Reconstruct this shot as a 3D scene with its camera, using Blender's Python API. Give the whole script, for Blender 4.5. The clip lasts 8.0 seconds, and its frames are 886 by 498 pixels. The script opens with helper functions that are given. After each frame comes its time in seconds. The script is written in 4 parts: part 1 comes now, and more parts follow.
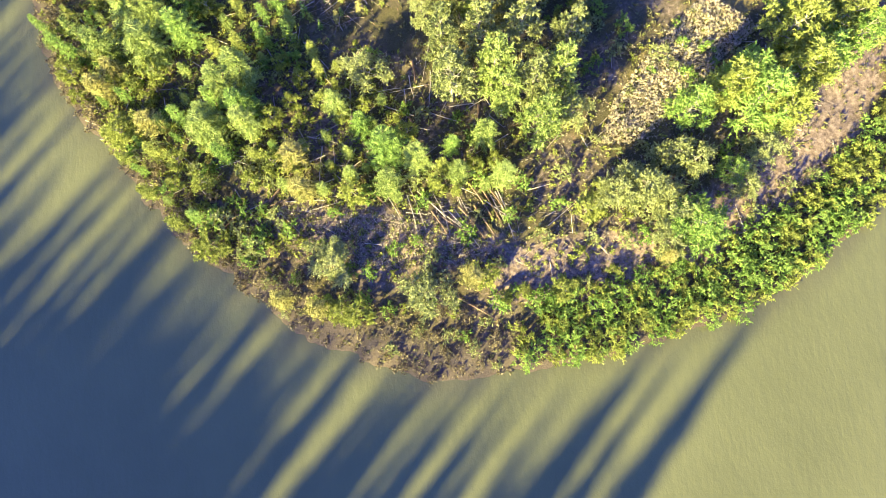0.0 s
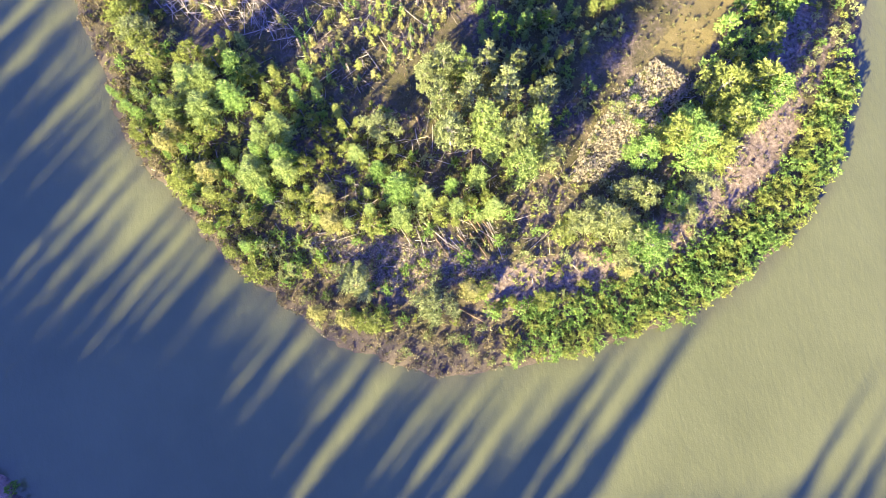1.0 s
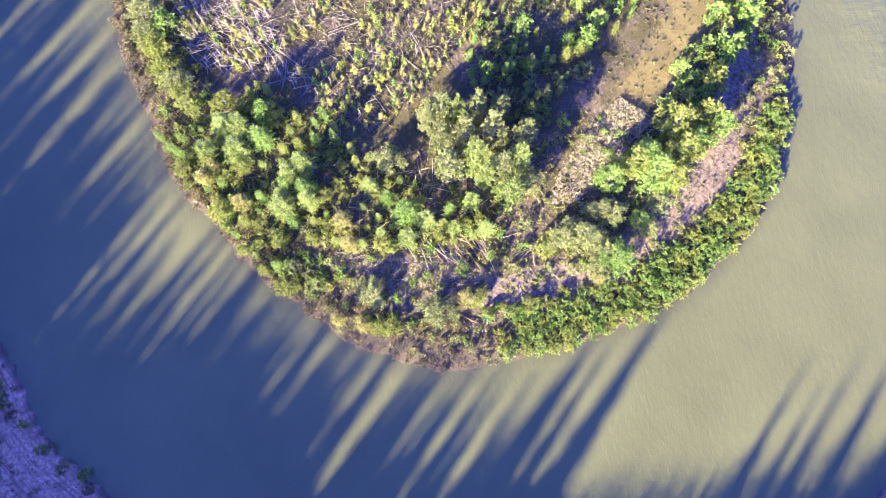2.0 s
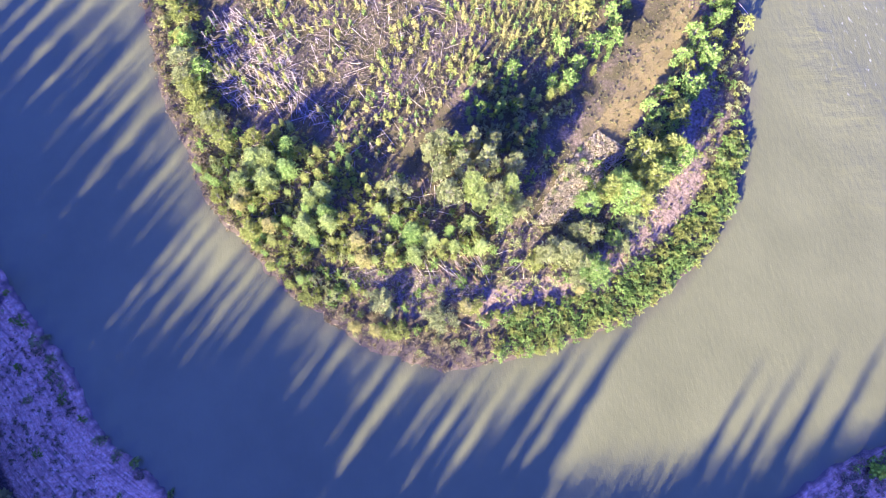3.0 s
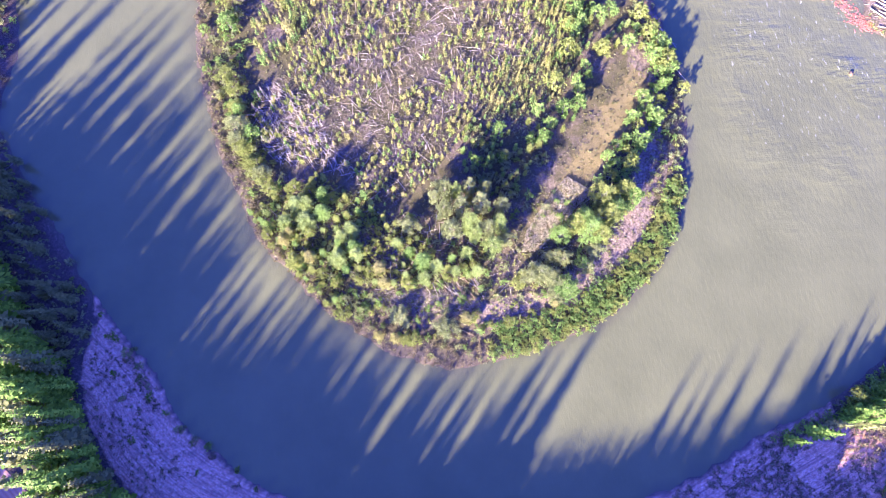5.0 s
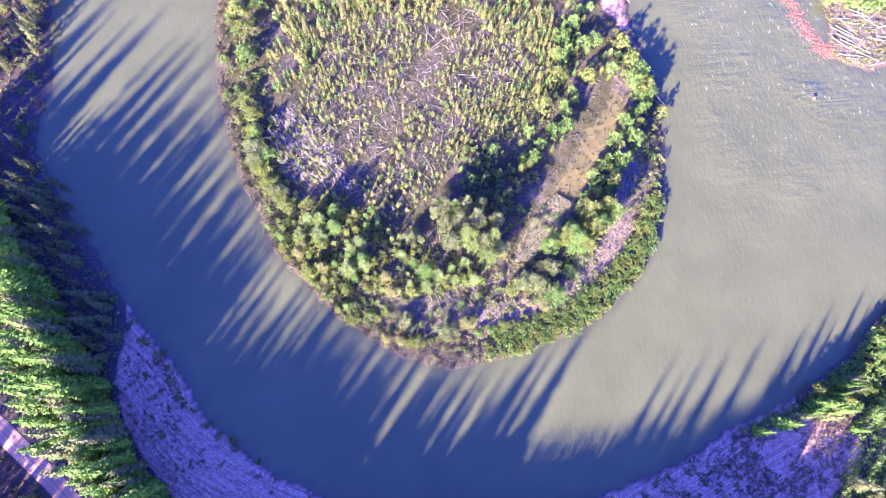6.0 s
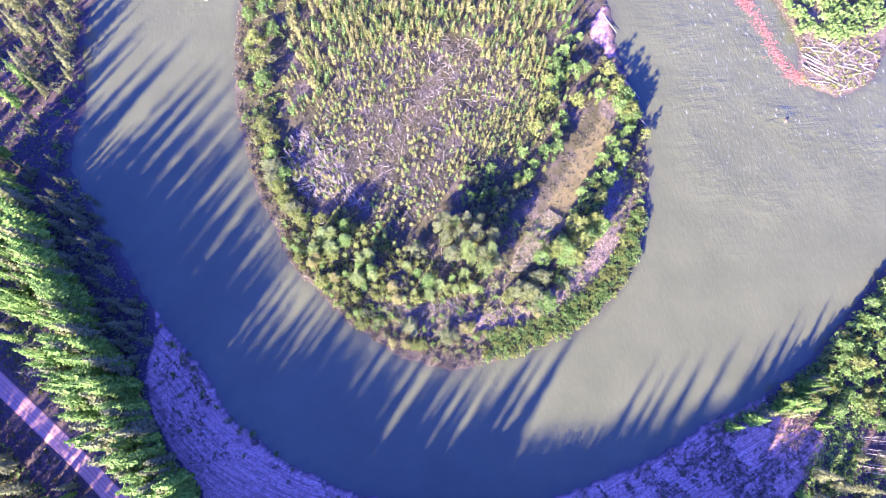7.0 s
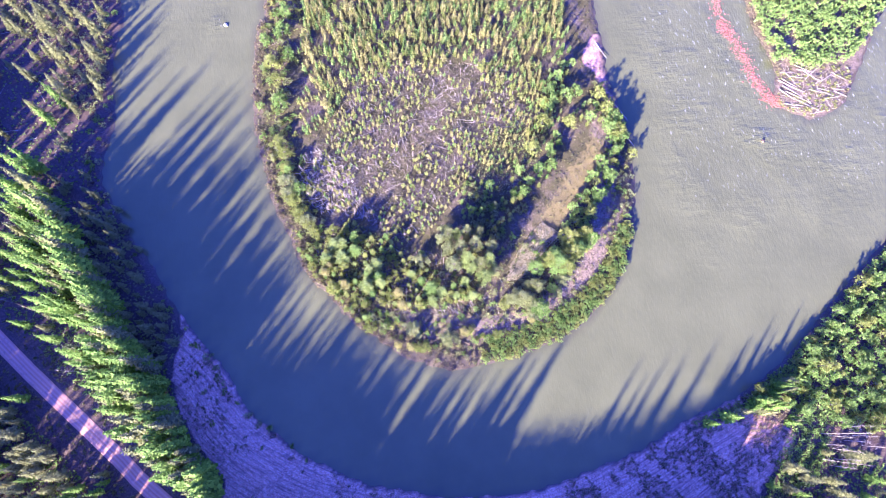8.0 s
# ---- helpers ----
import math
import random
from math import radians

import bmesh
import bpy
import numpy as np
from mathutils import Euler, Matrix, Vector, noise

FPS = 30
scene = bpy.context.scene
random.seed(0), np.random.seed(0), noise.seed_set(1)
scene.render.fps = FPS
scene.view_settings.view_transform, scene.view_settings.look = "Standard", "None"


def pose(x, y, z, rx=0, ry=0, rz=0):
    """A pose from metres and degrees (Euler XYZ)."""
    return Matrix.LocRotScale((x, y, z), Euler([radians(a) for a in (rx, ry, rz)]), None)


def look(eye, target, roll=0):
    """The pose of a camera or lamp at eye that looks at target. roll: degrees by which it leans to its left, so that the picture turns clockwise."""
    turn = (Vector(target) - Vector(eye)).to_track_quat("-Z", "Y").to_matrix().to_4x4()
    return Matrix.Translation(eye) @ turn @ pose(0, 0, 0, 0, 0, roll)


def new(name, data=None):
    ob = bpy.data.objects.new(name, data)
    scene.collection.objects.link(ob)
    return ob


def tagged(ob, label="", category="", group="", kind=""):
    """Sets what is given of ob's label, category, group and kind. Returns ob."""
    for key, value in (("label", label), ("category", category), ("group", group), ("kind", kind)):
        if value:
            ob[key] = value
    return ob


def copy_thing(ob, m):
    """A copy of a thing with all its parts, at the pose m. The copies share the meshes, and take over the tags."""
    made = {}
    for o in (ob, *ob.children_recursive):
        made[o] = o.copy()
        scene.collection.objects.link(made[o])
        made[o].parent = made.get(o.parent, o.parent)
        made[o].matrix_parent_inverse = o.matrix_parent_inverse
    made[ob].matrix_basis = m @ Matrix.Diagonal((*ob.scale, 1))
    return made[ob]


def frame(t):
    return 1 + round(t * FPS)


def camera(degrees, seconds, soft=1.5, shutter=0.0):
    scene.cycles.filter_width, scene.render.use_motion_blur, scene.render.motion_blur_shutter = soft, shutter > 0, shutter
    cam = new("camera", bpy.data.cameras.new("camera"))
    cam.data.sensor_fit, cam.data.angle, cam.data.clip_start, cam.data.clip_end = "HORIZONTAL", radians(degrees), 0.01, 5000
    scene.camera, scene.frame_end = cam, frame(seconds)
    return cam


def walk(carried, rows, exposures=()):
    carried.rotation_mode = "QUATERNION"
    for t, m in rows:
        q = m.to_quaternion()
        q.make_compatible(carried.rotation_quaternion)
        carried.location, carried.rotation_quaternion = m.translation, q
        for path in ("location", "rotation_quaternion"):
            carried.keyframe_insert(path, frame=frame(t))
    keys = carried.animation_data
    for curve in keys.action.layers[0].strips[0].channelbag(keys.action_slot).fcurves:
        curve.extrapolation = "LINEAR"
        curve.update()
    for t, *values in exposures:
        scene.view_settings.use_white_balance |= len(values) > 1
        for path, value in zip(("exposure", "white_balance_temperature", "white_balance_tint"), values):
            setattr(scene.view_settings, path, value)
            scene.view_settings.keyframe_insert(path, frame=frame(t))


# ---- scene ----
cam = camera(73.2, 8.0, 0.5)
PATH = [
    (0, (4.302, 9.297, 74.368), (4.318, 9.627, 72.395), 0.1),
    (0.5, (3.498, 8.284, 83.189), (3.529, 8.639, 81.22), 1.4),
    (1, (2.803, 7.156, 91.803), (2.844, 7.537, 89.84), 2.4),
    (1.5, (2.012, 6.015, 100.051), (2.066, 6.413, 98.091), 3.2),
    (3, (0.004, 2.849, 124.645), (0.08, 3.29, 122.696), 4.3),
    (3.5, (-0.763, 1.633, 132.899), (-0.682, 2.092, 130.954), 4.3),
    (4, (-1.747, 0.521, 141.079), (-1.66, 0.987, 139.137), 4.5),
    (4.5, (-2.865, -0.866, 149.541), (-2.769, -0.387, 147.602), 5.0),
    (6, (-5.56, -4.364, 173.691), (-5.443, -3.858, 171.759), 6.1),
    (6.5, (-6.341, -5.275, 182.042), (-6.221, -4.763, 180.112), 6.4),
    (7, (-7.187, -5.95, 190.419), (-7.064, -5.435, 188.491), 6.6),
    (7.5, (-7.99, -6.74, 199.057), (-7.868, -6.22, 197.129), 6.8),
    (8, (-8.986, -7.689, 207.336), (-8.859, -7.166, 205.41), 7.1),
]
walk(cam, [(t, look(eye, target, roll)) for t, eye, target, roll in PATH],
     exposures=[(0, 2.82, 5050, 47), (1.0, 2.86, 4770, 60), (1.5, 2.89, 4680, 66), (3.0, 2.91, 4510, 80), (4.0, 2.95, 4480, 84), (8, 2.92, 4350, 86)])

# ---- sky and sun ----
SUN_UP, SUN_TO = 19.0, 49.0  # elevation, and the way the shadows fall from +x
SHADE = Vector((math.cos(radians(SUN_TO)), math.sin(radians(SUN_TO)), 0))
LENGTH = 1 / math.tan(radians(SUN_UP))  # shadow length for one metre of height
world = bpy.data.worlds.new("sky")
scene.world = world
world.use_nodes = True
wn = world.node_tree.nodes
sky = wn.new("ShaderNodeTexSky")
sky.sky_type, sky.sun_disc = "NISHITA", False
sky.sun_elevation = radians(SUN_UP)
sky.sun_rotation = math.atan2(-SHADE.x, -SHADE.y)
deep = wn.new("ShaderNodeHueSaturation")  # a very clear, deep blue sky
deep.inputs["Saturation"].default_value = 0.92
world.node_tree.links.new(sky.outputs[0], deep.inputs["Color"])
world.node_tree.links.new(deep.outputs[0], wn["Background"].inputs[0])
wn["Background"].inputs[1].default_value = 0.047
sky.ozone_density = 7.0
sun = new("sun", bpy.data.lights.new("sun", "SUN"))
sun.data.energy, sun.data.angle, sun.data.color = 5.0, radians(1.9), (1.0, 0.86, 0.13)
sun.matrix_world = look(Vector((0, 0, 60)) - SHADE * 60 * LENGTH, (0, 0, 0))


# ---- materials ----
class Nodes:
    """A node material with short calls."""

    def __init__(self, name):
        self.m = bpy.data.materials.new(name)
        self.m.use_nodes = True
        self.t = self.m.node_tree
        self.b = self.t.nodes["Principled BSDF"]
        self.out = self.t.nodes["Material Output"]

    def add(self, kind, **sets):
        n = self.t.nodes.new("ShaderNode" + kind)
        for k, v in sets.items():
            if k in n.inputs:
                n.inputs[k].default_value = v
        return n

    def join(self, a, b):
        self.t.links.new(a, b)

    def place(self):
        return self.add("NewGeometry").outputs["Position"]

    def noise(self, scale, detail=4.0, rough=0.6, vector=None):
        n = self.add("TexNoise", Scale=scale, Detail=detail, Roughness=rough)
        self.join(vector or self.place(), n.inputs["Vector"])
        return n.outputs["Fac"]

    def attr(self, name):
        n = self.add("Attribute")
        n.attribute_name = name
        return n.outputs["Fac"]

    def ramp(self, fac, stops):
        n = self.add("ValToRGB")
        e = n.color_ramp.elements
        while len(e) < len(stops):
            e.new(0.5)
        for el, (p, c) in zip(e, stops):
            el.position, el.color = p, (*c, 1) if len(c) == 3 else c
        self.join(fac, n.inputs[0])
        return n.outputs[0]

    def span(self, fac, lo, hi):
        n = self.add("MapRange")
        n.inputs[1].default_value, n.inputs[2].default_value = lo, hi
        self.join(fac, n.inputs[0])
        return n.outputs[0]

    def mix(self, fac, a, b, blend="MIX"):
        n = self.add("Mix")
        n.data_type, n.blend_type = "RGBA", blend
        for sock, v in ((n.inputs[0], fac), (n.inputs[6], a), (n.inputs[7], b)):
            if isinstance(v, (int, float)):
                sock.default_value = v
            elif isinstance(v, tuple):
                sock.default_value = (*v, 1)
            else:
                self.join(v, sock)
        return n.outputs[2]

    def calc(self, op, a, b=0.0):
        n = self.add("Math")
        n.operation = op
        for sock, v in zip(n.inputs, (a, b)):
            if isinstance(v, (int, float)):
                sock.default_value = v
            else:
                self.join(v, sock)
        return n.outputs[0]

    def bump(self, height, strength, distance):
        n = self.add("Bump", Strength=strength, Distance=distance)
        self.join(height, n.inputs["Height"])
        self.join(n.outputs[0], self.b.inputs["Normal"])

    def colour(self, c, rough=0.8, spec=0.3):
        if isinstance(c, tuple):
            self.b.inputs["Base Color"].default_value = (*c, 1)
        else:
            self.join(c, self.b.inputs["Base Color"])
        self.b.inputs["Roughness"].default_value = rough
        self.b.inputs["Specular IOR Level"].default_value = spec
        return self


def foliage(name, dark, mid, light, through_share=0.35):
    """Leaves: hue by the single clump and by the plant, part of the light coming through."""
    n = Nodes(name)
    geo = n.add("NewGeometry")
    info = n.add("ObjectInfo")
    c = n.ramp(geo.outputs["Random Per Island"], [(0.0, dark), (0.5, mid), (1.0, light)])
    c = n.mix(n.calc("MULTIPLY", info.outputs["Random"], 0.5), c, light, "MIX")
    c = n.mix(n.calc("MULTIPLY", n.span(n.noise(0.35, 2), 0.35, 0.75), 0.4), c, mid)
    n.colour(c, 0.6, 0.25)
    tr = n.add("BsdfTranslucent")
    n.join(c, tr.inputs[0])
    mx = n.add("MixShader")
    mx.inputs[0].default_value = through_share
    n.join(n.b.outputs[0], mx.inputs[1])
    n.join(tr.outputs[0], mx.inputs[2])
    n.join(mx.outputs[0], n.out.inputs[0])
    return n.m


def bark(name, a, b, scale=6.0):
    n = Nodes(name)
    f = n.noise(scale, 5, 0.7)
    info = n.add("ObjectInfo")
    c = n.mix(n.calc("MULTIPLY", info.outputs["Random"], 0.6), n.ramp(f, [(0.3, a), (0.7, b)]), b)
    n.colour(c, 0.85, 0.2)
    n.bump(f, 0.6, 0.05)
    return n.m


SPRUCE = foliage("spruce_needles", (0.016, 0.042, 0.006), (0.14, 0.27, 0.022), (0.38, 0.56, 0.055), 0.4)
SPRUCE_DRY = foliage("dull_needles", (0.045, 0.055, 0.025), (0.17, 0.19, 0.066), (0.35, 0.36, 0.14), 0.4)
LEAF = foliage("cottonwood_leaves", (0.022, 0.05, 0.009), (0.15, 0.27, 0.036), (0.41, 0.57, 0.11), 0.36)
LARCH = foliage("larch_needles", (0.028, 0.055, 0.012), (0.20, 0.285, 0.06), (0.48, 0.57, 0.15), 0.36)
LEAF_DULL = foliage("willow_leaves", (0.05, 0.068, 0.022), (0.20, 0.24, 0.085), (0.47, 0.51, 0.22), 0.36)
LEAF_GOLD = foliage("turning_leaves", (0.09, 0.095, 0.022), (0.29, 0.285, 0.07), (0.50, 0.47, 0.16), 0.38)
LEAF_LIME = foliage("young_leaves", (0.04, 0.055, 0.010), (0.23, 0.28, 0.035), (0.45, 0.50, 0.10), 0.36)
DRY = foliage("dry_seed_heads", (0.11, 0.09, 0.07), (0.32, 0.275, 0.205), (0.60, 0.54, 0.43), 0.25)
BRUSH = foliage("brown_brush", (0.05, 0.042, 0.032), (0.18, 0.15, 0.10), (0.34, 0.30, 0.19), 0.25)
GRASS = foliage("grass_blades", (0.035, 0.045, 0.018), (0.12, 0.13, 0.05), (0.28, 0.27, 0.12), 0.35)
BARK = bark("brown_bark", (0.05, 0.04, 0.03), (0.16, 0.13, 0.10))
PALE_BARK = bark("pale_bark", (0.16, 0.15, 0.13), (0.36, 0.34, 0.30))
DEADWOOD = bark("weathered_wood", (0.22, 0.185, 0.185), (0.50, 0.44, 0.44))
GREY_WOOD = bark("grey_branches", (0.13, 0.105, 0.105), (0.33, 0.28, 0.28))
BROWN_WOOD = bark("rotting_wood", (0.09, 0.06, 0.045), (0.24, 0.17, 0.13))


def ground_material():
    n = Nodes("river_soil")
    big, fine = n.noise(0.12, 5), n.noise(1.6, 6, 0.7)
    grit = n.noise(7.0, 4, 0.75)
    litter = n.ramp(fine, [(0.3, (0.028, 0.021, 0.02)), (0.5, (0.125, 0.094, 0.092)), (0.7, (0.36, 0.275, 0.275))])
    moss = n.ramp(grit, [(0.3, (0.018, 0.018, 0.008)), (0.7, (0.125, 0.112, 0.045))])
    c = n.mix(n.span(n.calc("ADD", big, n.calc("MULTIPLY", n.calc("SUBTRACT", grit, 0.5), 0.35)), 0.3, 0.56), litter, moss)
    forest = n.ramp(fine, [(0.3, (0.03, 0.022, 0.024)), (0.55, (0.10, 0.068, 0.074)), (0.75, (0.21, 0.15, 0.16))])
    c = n.mix(n.attr("forest"), c, forest)
    sand = n.ramp(fine, [(0.3, (0.06, 0.042, 0.04)), (0.5, (0.19, 0.142, 0.128)), (0.7, (0.37, 0.29, 0.262))])
    c = n.mix(n.span(n.calc("ADD", n.attr("sand"), n.calc("MULTIPLY", n.calc("SUBTRACT", n.noise(0.5, 6, 0.7), 0.5), 2.2)), 0.25, 0.8), c, sand)
    earth = n.ramp(grit, [(0.3, (0.07, 0.055, 0.022)), (0.5, (0.17, 0.138, 0.052)), (0.7, (0.29, 0.235, 0.10))])
    c = n.mix(n.span(n.calc("ADD", n.attr("earth"), n.calc("MULTIPLY", n.calc("SUBTRACT", n.noise(0.45, 7, 0.75), 0.5), 2.6)), 0.4, 0.7), c, earth)
    cobble = n.calc("ADD", n.calc("MULTIPLY", fine, 0.6), n.calc("MULTIPLY", grit, 0.4))
    gravel = n.ramp(cobble, [(0.34, (0.17, 0.075, 0.06)), (0.48, (0.64, 0.34, 0.285)), (0.64, (0.86, 0.61, 0.54))])
    scrub = n.span(n.noise(0.5, 5, 0.7), 0.5, 0.68)
    gravel = n.mix(n.calc("MULTIPLY", scrub, 0.6), gravel, (0.16, 0.10, 0.095))
    lines = n.add("CombineXYZ")  # darker streaks drawn along the shore
    n.join(n.attr("from_shore"), lines.inputs[0])
    drawn = n.add("VectorMath")
    drawn.operation = "MULTIPLY_ADD"
    n.join(n.place(), drawn.inputs[0])
    drawn.inputs[1].default_value = (0.10, 0.10, 0.0)
    n.join(lines.outputs[0], drawn.inputs[2])
    gravel = n.mix(n.calc("MULTIPLY", n.span(n.noise(1.5, 5, 0.75, drawn.outputs[0]), 0.47, 0.62), 0.7), gravel, (0.20, 0.115, 0.115))
    c = n.mix(n.span(n.calc("ADD", n.attr("gravel"), n.calc("MULTIPLY", n.calc("SUBTRACT", n.noise(0.35, 6, 0.7), 0.5), 2.0)), 0.3, 0.75), c, gravel)
    mud = n.ramp(grit, [(0.3, (0.045, 0.036, 0.034)), (0.7, (0.12, 0.095, 0.09))])
    c = n.mix(n.attr("mud"), c, mud)
    crumbs = n.noise(19.0, 3, 0.8)
    c = n.mix(n.span(crumbs, 0.56, 0.74), c, n.mix(0.6, c, (0.5, 0.42, 0.40)))
    c = n.mix(n.span(crumbs, 0.44, 0.28), c, n.mix(0.65, c, (0.02, 0.016, 0.015)))
    n.colour(c, 0.9, 0.2)
    n.bump(n.calc("ADD", fine, n.calc("MULTIPLY", grit, 0.4)), 0.7, 0.12)
    return n.m


def water_material():
    n = Nodes("silty_water")
    swirl = n.noise(0.05, 4, 0.6)
    c = n.ramp(swirl, [(0.35, (0.113, 0.119, 0.051)), (0.65, (0.134, 0.140, 0.062))])
    c = n.mix(n.attr("shore"), c, (0.088, 0.085, 0.055))
    stretch = n.add("Mapping")
    stretch.inputs["Rotation"].default_value = (0, 0, 0.5)
    stretch.inputs["Scale"].default_value = (1.0, 0.38, 1.0)
    n.join(n.place(), stretch.inputs[0])
    chop = n.noise(0.9, 4, 0.6, stretch.outputs[0])
    small = n.noise(3.2, 3, 0.6)
    riffle = n.attr("riffle")
    ridges = n.add("Mapping")
    ridges.inputs["Rotation"].default_value = (0, 0, 0.12)
    ridges.inputs["Scale"].default_value = (0.17, 0.42, 1.0)
    n.join(n.place(), ridges.inputs[0])
    waves = n.noise(1.0, 3, 0.55, ridges.outputs[0])
    white = n.calc("MULTIPLY", n.span(riffle, 0.6, 1.0), n.span(n.noise(0.8, 8, 0.8, stretch.outputs[0]), 0.588, 0.69))
    c = n.mix(white, c, (0.75, 0.75, 0.72))
    n.colour(c, 0.12, 1.0)
    n.b.inputs["IOR"].default_value = 1.4
    h = n.calc("ADD", n.calc("MULTIPLY", waves, n.calc("MULTIPLY", n.calc("MULTIPLY", riffle, n.span(n.noise(0.035, 3), 0.4, 0.62)), 2.6)), n.calc("ADD", n.calc("MULTIPLY", chop, n.calc("ADD", n.calc("MULTIPLY", riffle, 0.7), 0.32)), n.calc("MULTIPLY", small, 0.1)))
    n.bump(h, 0.5, 0.38)
    return n.m


def road_material():
    n = Nodes("worn_road")
    fine, grit = n.noise(0.8, 5), n.noise(9, 4, 0.7)
    across = n.attr("across")  # 0 to 1 from edge to edge
    c = n.ramp(grit, [(0.3, (0.36, 0.155, 0.135)), (0.7, (0.50, 0.24, 0.215))])
    tracks = n.ramp(across, [(0.0, (0.4,) * 3), (0.1, (0.25,) * 3), (0.2, (0.75,) * 3), (0.32, (0.2,) * 3), (0.42, (0.7,) * 3), (0.5, (0.05,) * 3),
                             (0.6, (0.8,) * 3), (0.7, (0.25,) * 3), (0.8, (0.75,) * 3), (0.9, (0.3,) * 3), (1.0, (0.5,) * 3)])
    c = n.mix(n.calc("MULTIPLY", tracks, 0.75), c, (0.66, 0.44, 0.42))
    c = n.mix(n.span(fine, 0.55, 0.8), c, (0.23, 0.155, 0.175))
    n.colour(c, 0.85, 0.25)
    n.bump(grit, 0.4, 0.03)
    return n.m


def stone_material(name, a, b):
    n = Nodes(name)
    geo = n.add("NewGeometry")
    c = n.mix(geo.outputs["Random Per Island"], a, b)
    f = n.noise(4, 5)
    c = n.mix(n.span(f, 0.4, 0.8), c, a)
    n.colour(c, 0.8, 0.3)
    n.bump(f, 0.5, 0.05)
    return n.m


GROUND, WATER, ROAD = ground_material(), water_material(), road_material()
RED_STONE = stone_material("rusty_cobbles", (0.22, 0.075, 0.05), (0.42, 0.18, 0.14))
GREY_STONE = stone_material("grey_boulder", (0.30, 0.29, 0.27), (0.55, 0.54, 0.52))

# ---- plan of the river ----
BANK = [(-110.9, 165.3), (-112.1, 149.7), (-113.3, 132.2), (-112.2, 112.8), (-114.6, 101.4), (-115.9, 89.1), (-110.9, 76.4), (-103.8, 62.9), (-95.8, 49.5), (-88.1, 34.6), (-78.7, 21.9), (-72.3, 12.6), (-67.9, 3.7), (-60.8, -5.4), (-50.2, -14.7), (-37.9, -22.8), (-22.0, -29.5), (-5.9, -33.7), (10.5, -36.0), (25.5, -35.3), (39.0, -33.5), (53.1, -29.9), (67.6, -25.3), (79.6, -20.4), (93.5, -16.4), (107.2, -10.4), (121.7, -2.4), (132.3, 5.4), (142.2, 13.5), (155.1, 23.6), (169.4, 35.1)]
ISLAND_WEST = [(2.7, 5.7), (-8.5, 9.9), (-17.7, 15.8), (-26.7, 23.6), (-35.8, 33.7), (-43.0, 43.6), (-48.4, 54.7), (-53.7, 70.3), (-57.2, 84.0), (-59.7, 100.4), (-60.6, 117.2), (-59.1, 134.4), (-57.2, 149.7), (-54.6, 160.1)]
ISLAND_EAST = [(14.6, 6.8), (26.5, 7.7), (37.0, 10.6), (46.8, 14.8), (56.0, 20.8), (63.6, 28.2), (70.1, 37.3), (74.3, 47.7), (78.3, 60.6), (80.7, 74.1), (81.2, 88.3), (79.2, 103.2), (78.0, 115.9), (78.4, 128.9), (79.0, 147.7)]
ISLET = [(142.4, 141.8), (142.5, 130.8), (143.9, 120.0), (146.0, 106.7), (142.6, 94.3), (151.6, 86.5), (156.0, 85.5), (167.8, 89.8), (175.3, 98.7), (185.5, 112.0), (194.9, 125.8), (202.3, 136.2)]
EARTH = [(66.8, 85.5), (71.2, 81.0), (63.0, 69.0), (53.6, 58.8), (47.2, 52.8), (38.1, 42.0), (32.2, 37.3), (30.9, 42.7), (40.0, 53.6), (49.5, 65.9), (56.4, 74.3)]
SAND = [(-16.8, 28.0), (-5.2, 27.4), (-1.0, 25.7), (9.1, 24.5), (13.0, 19.3), (7.4, 19.5), (-1.2, 19.2), (-8.3, 19.5), (-15.4, 22.8)]
PINK_BAR = [(68.4, 119.1), (73.9, 129.7), (78.6, 131.0), (78.5, 115.6), (79.6, 100.4), (81.6, 86.0), (80.0, 84.0), (77.3, 98.2), (72.4, 113.6)]
GRAVEL_WEST = [(-85.3, 31.3), (-73.2, 13.6), (-60.8, -5.0), (-37.9, -22.5), (-5.8, -33.3), (10.5, -35.7), (9.5, -42.7), (-69.0, -32.9), (-74.0, -20.5), (-83.7, -6.2), (-89.7, 10.0), (-88.5, 24.9)]
GRAVEL_EAST = [(10.5, -36.0), (25.5, -35.3), (53.1, -29.9), (71.4, -25.8), (90.2, -21.6), (102.5, -20.3), (112.7, -27.1), (113.1, -32.7), (98.1, -44.2), (88.0, -53.4), (9.4, -43.6)]
ROAD_LINE = [(-420, 330), (-300, 195), (-213, 106)] + [(-144.9, 30.4), (-132.1, 16.6), (-119.2, 3.2), (-106.4, -10.2), (-96.2, -21.3)] + [(-68, -45), (-25, -58), (30, -62), (90, -64), (141, -66), (200, -48), (300, 5), (460, 130)]


def smooth(points, step=3.0):
    """A soft curve through the points."""
    p = [np.array(q, float) for q in points]
    p = [2 * p[0] - p[1]] + p + [2 * p[-1] - p[-2]]
    out = []
    for a, b, c, d in zip(p, p[1:], p[2:], p[3:]):
        k = max(2, int(np.hypot(*(c - b)) / step))
        k = min(k, 12)
        for i in range(k):
            t = i / k
            out.append(0.5 * ((2 * b) + (c - a) * t + (2 * a - 5 * b + 4 * c - d) * t * t + (3 * b - a - 3 * c + d) * t ** 3))
    out.append(p[-2])
    return np.array(out)


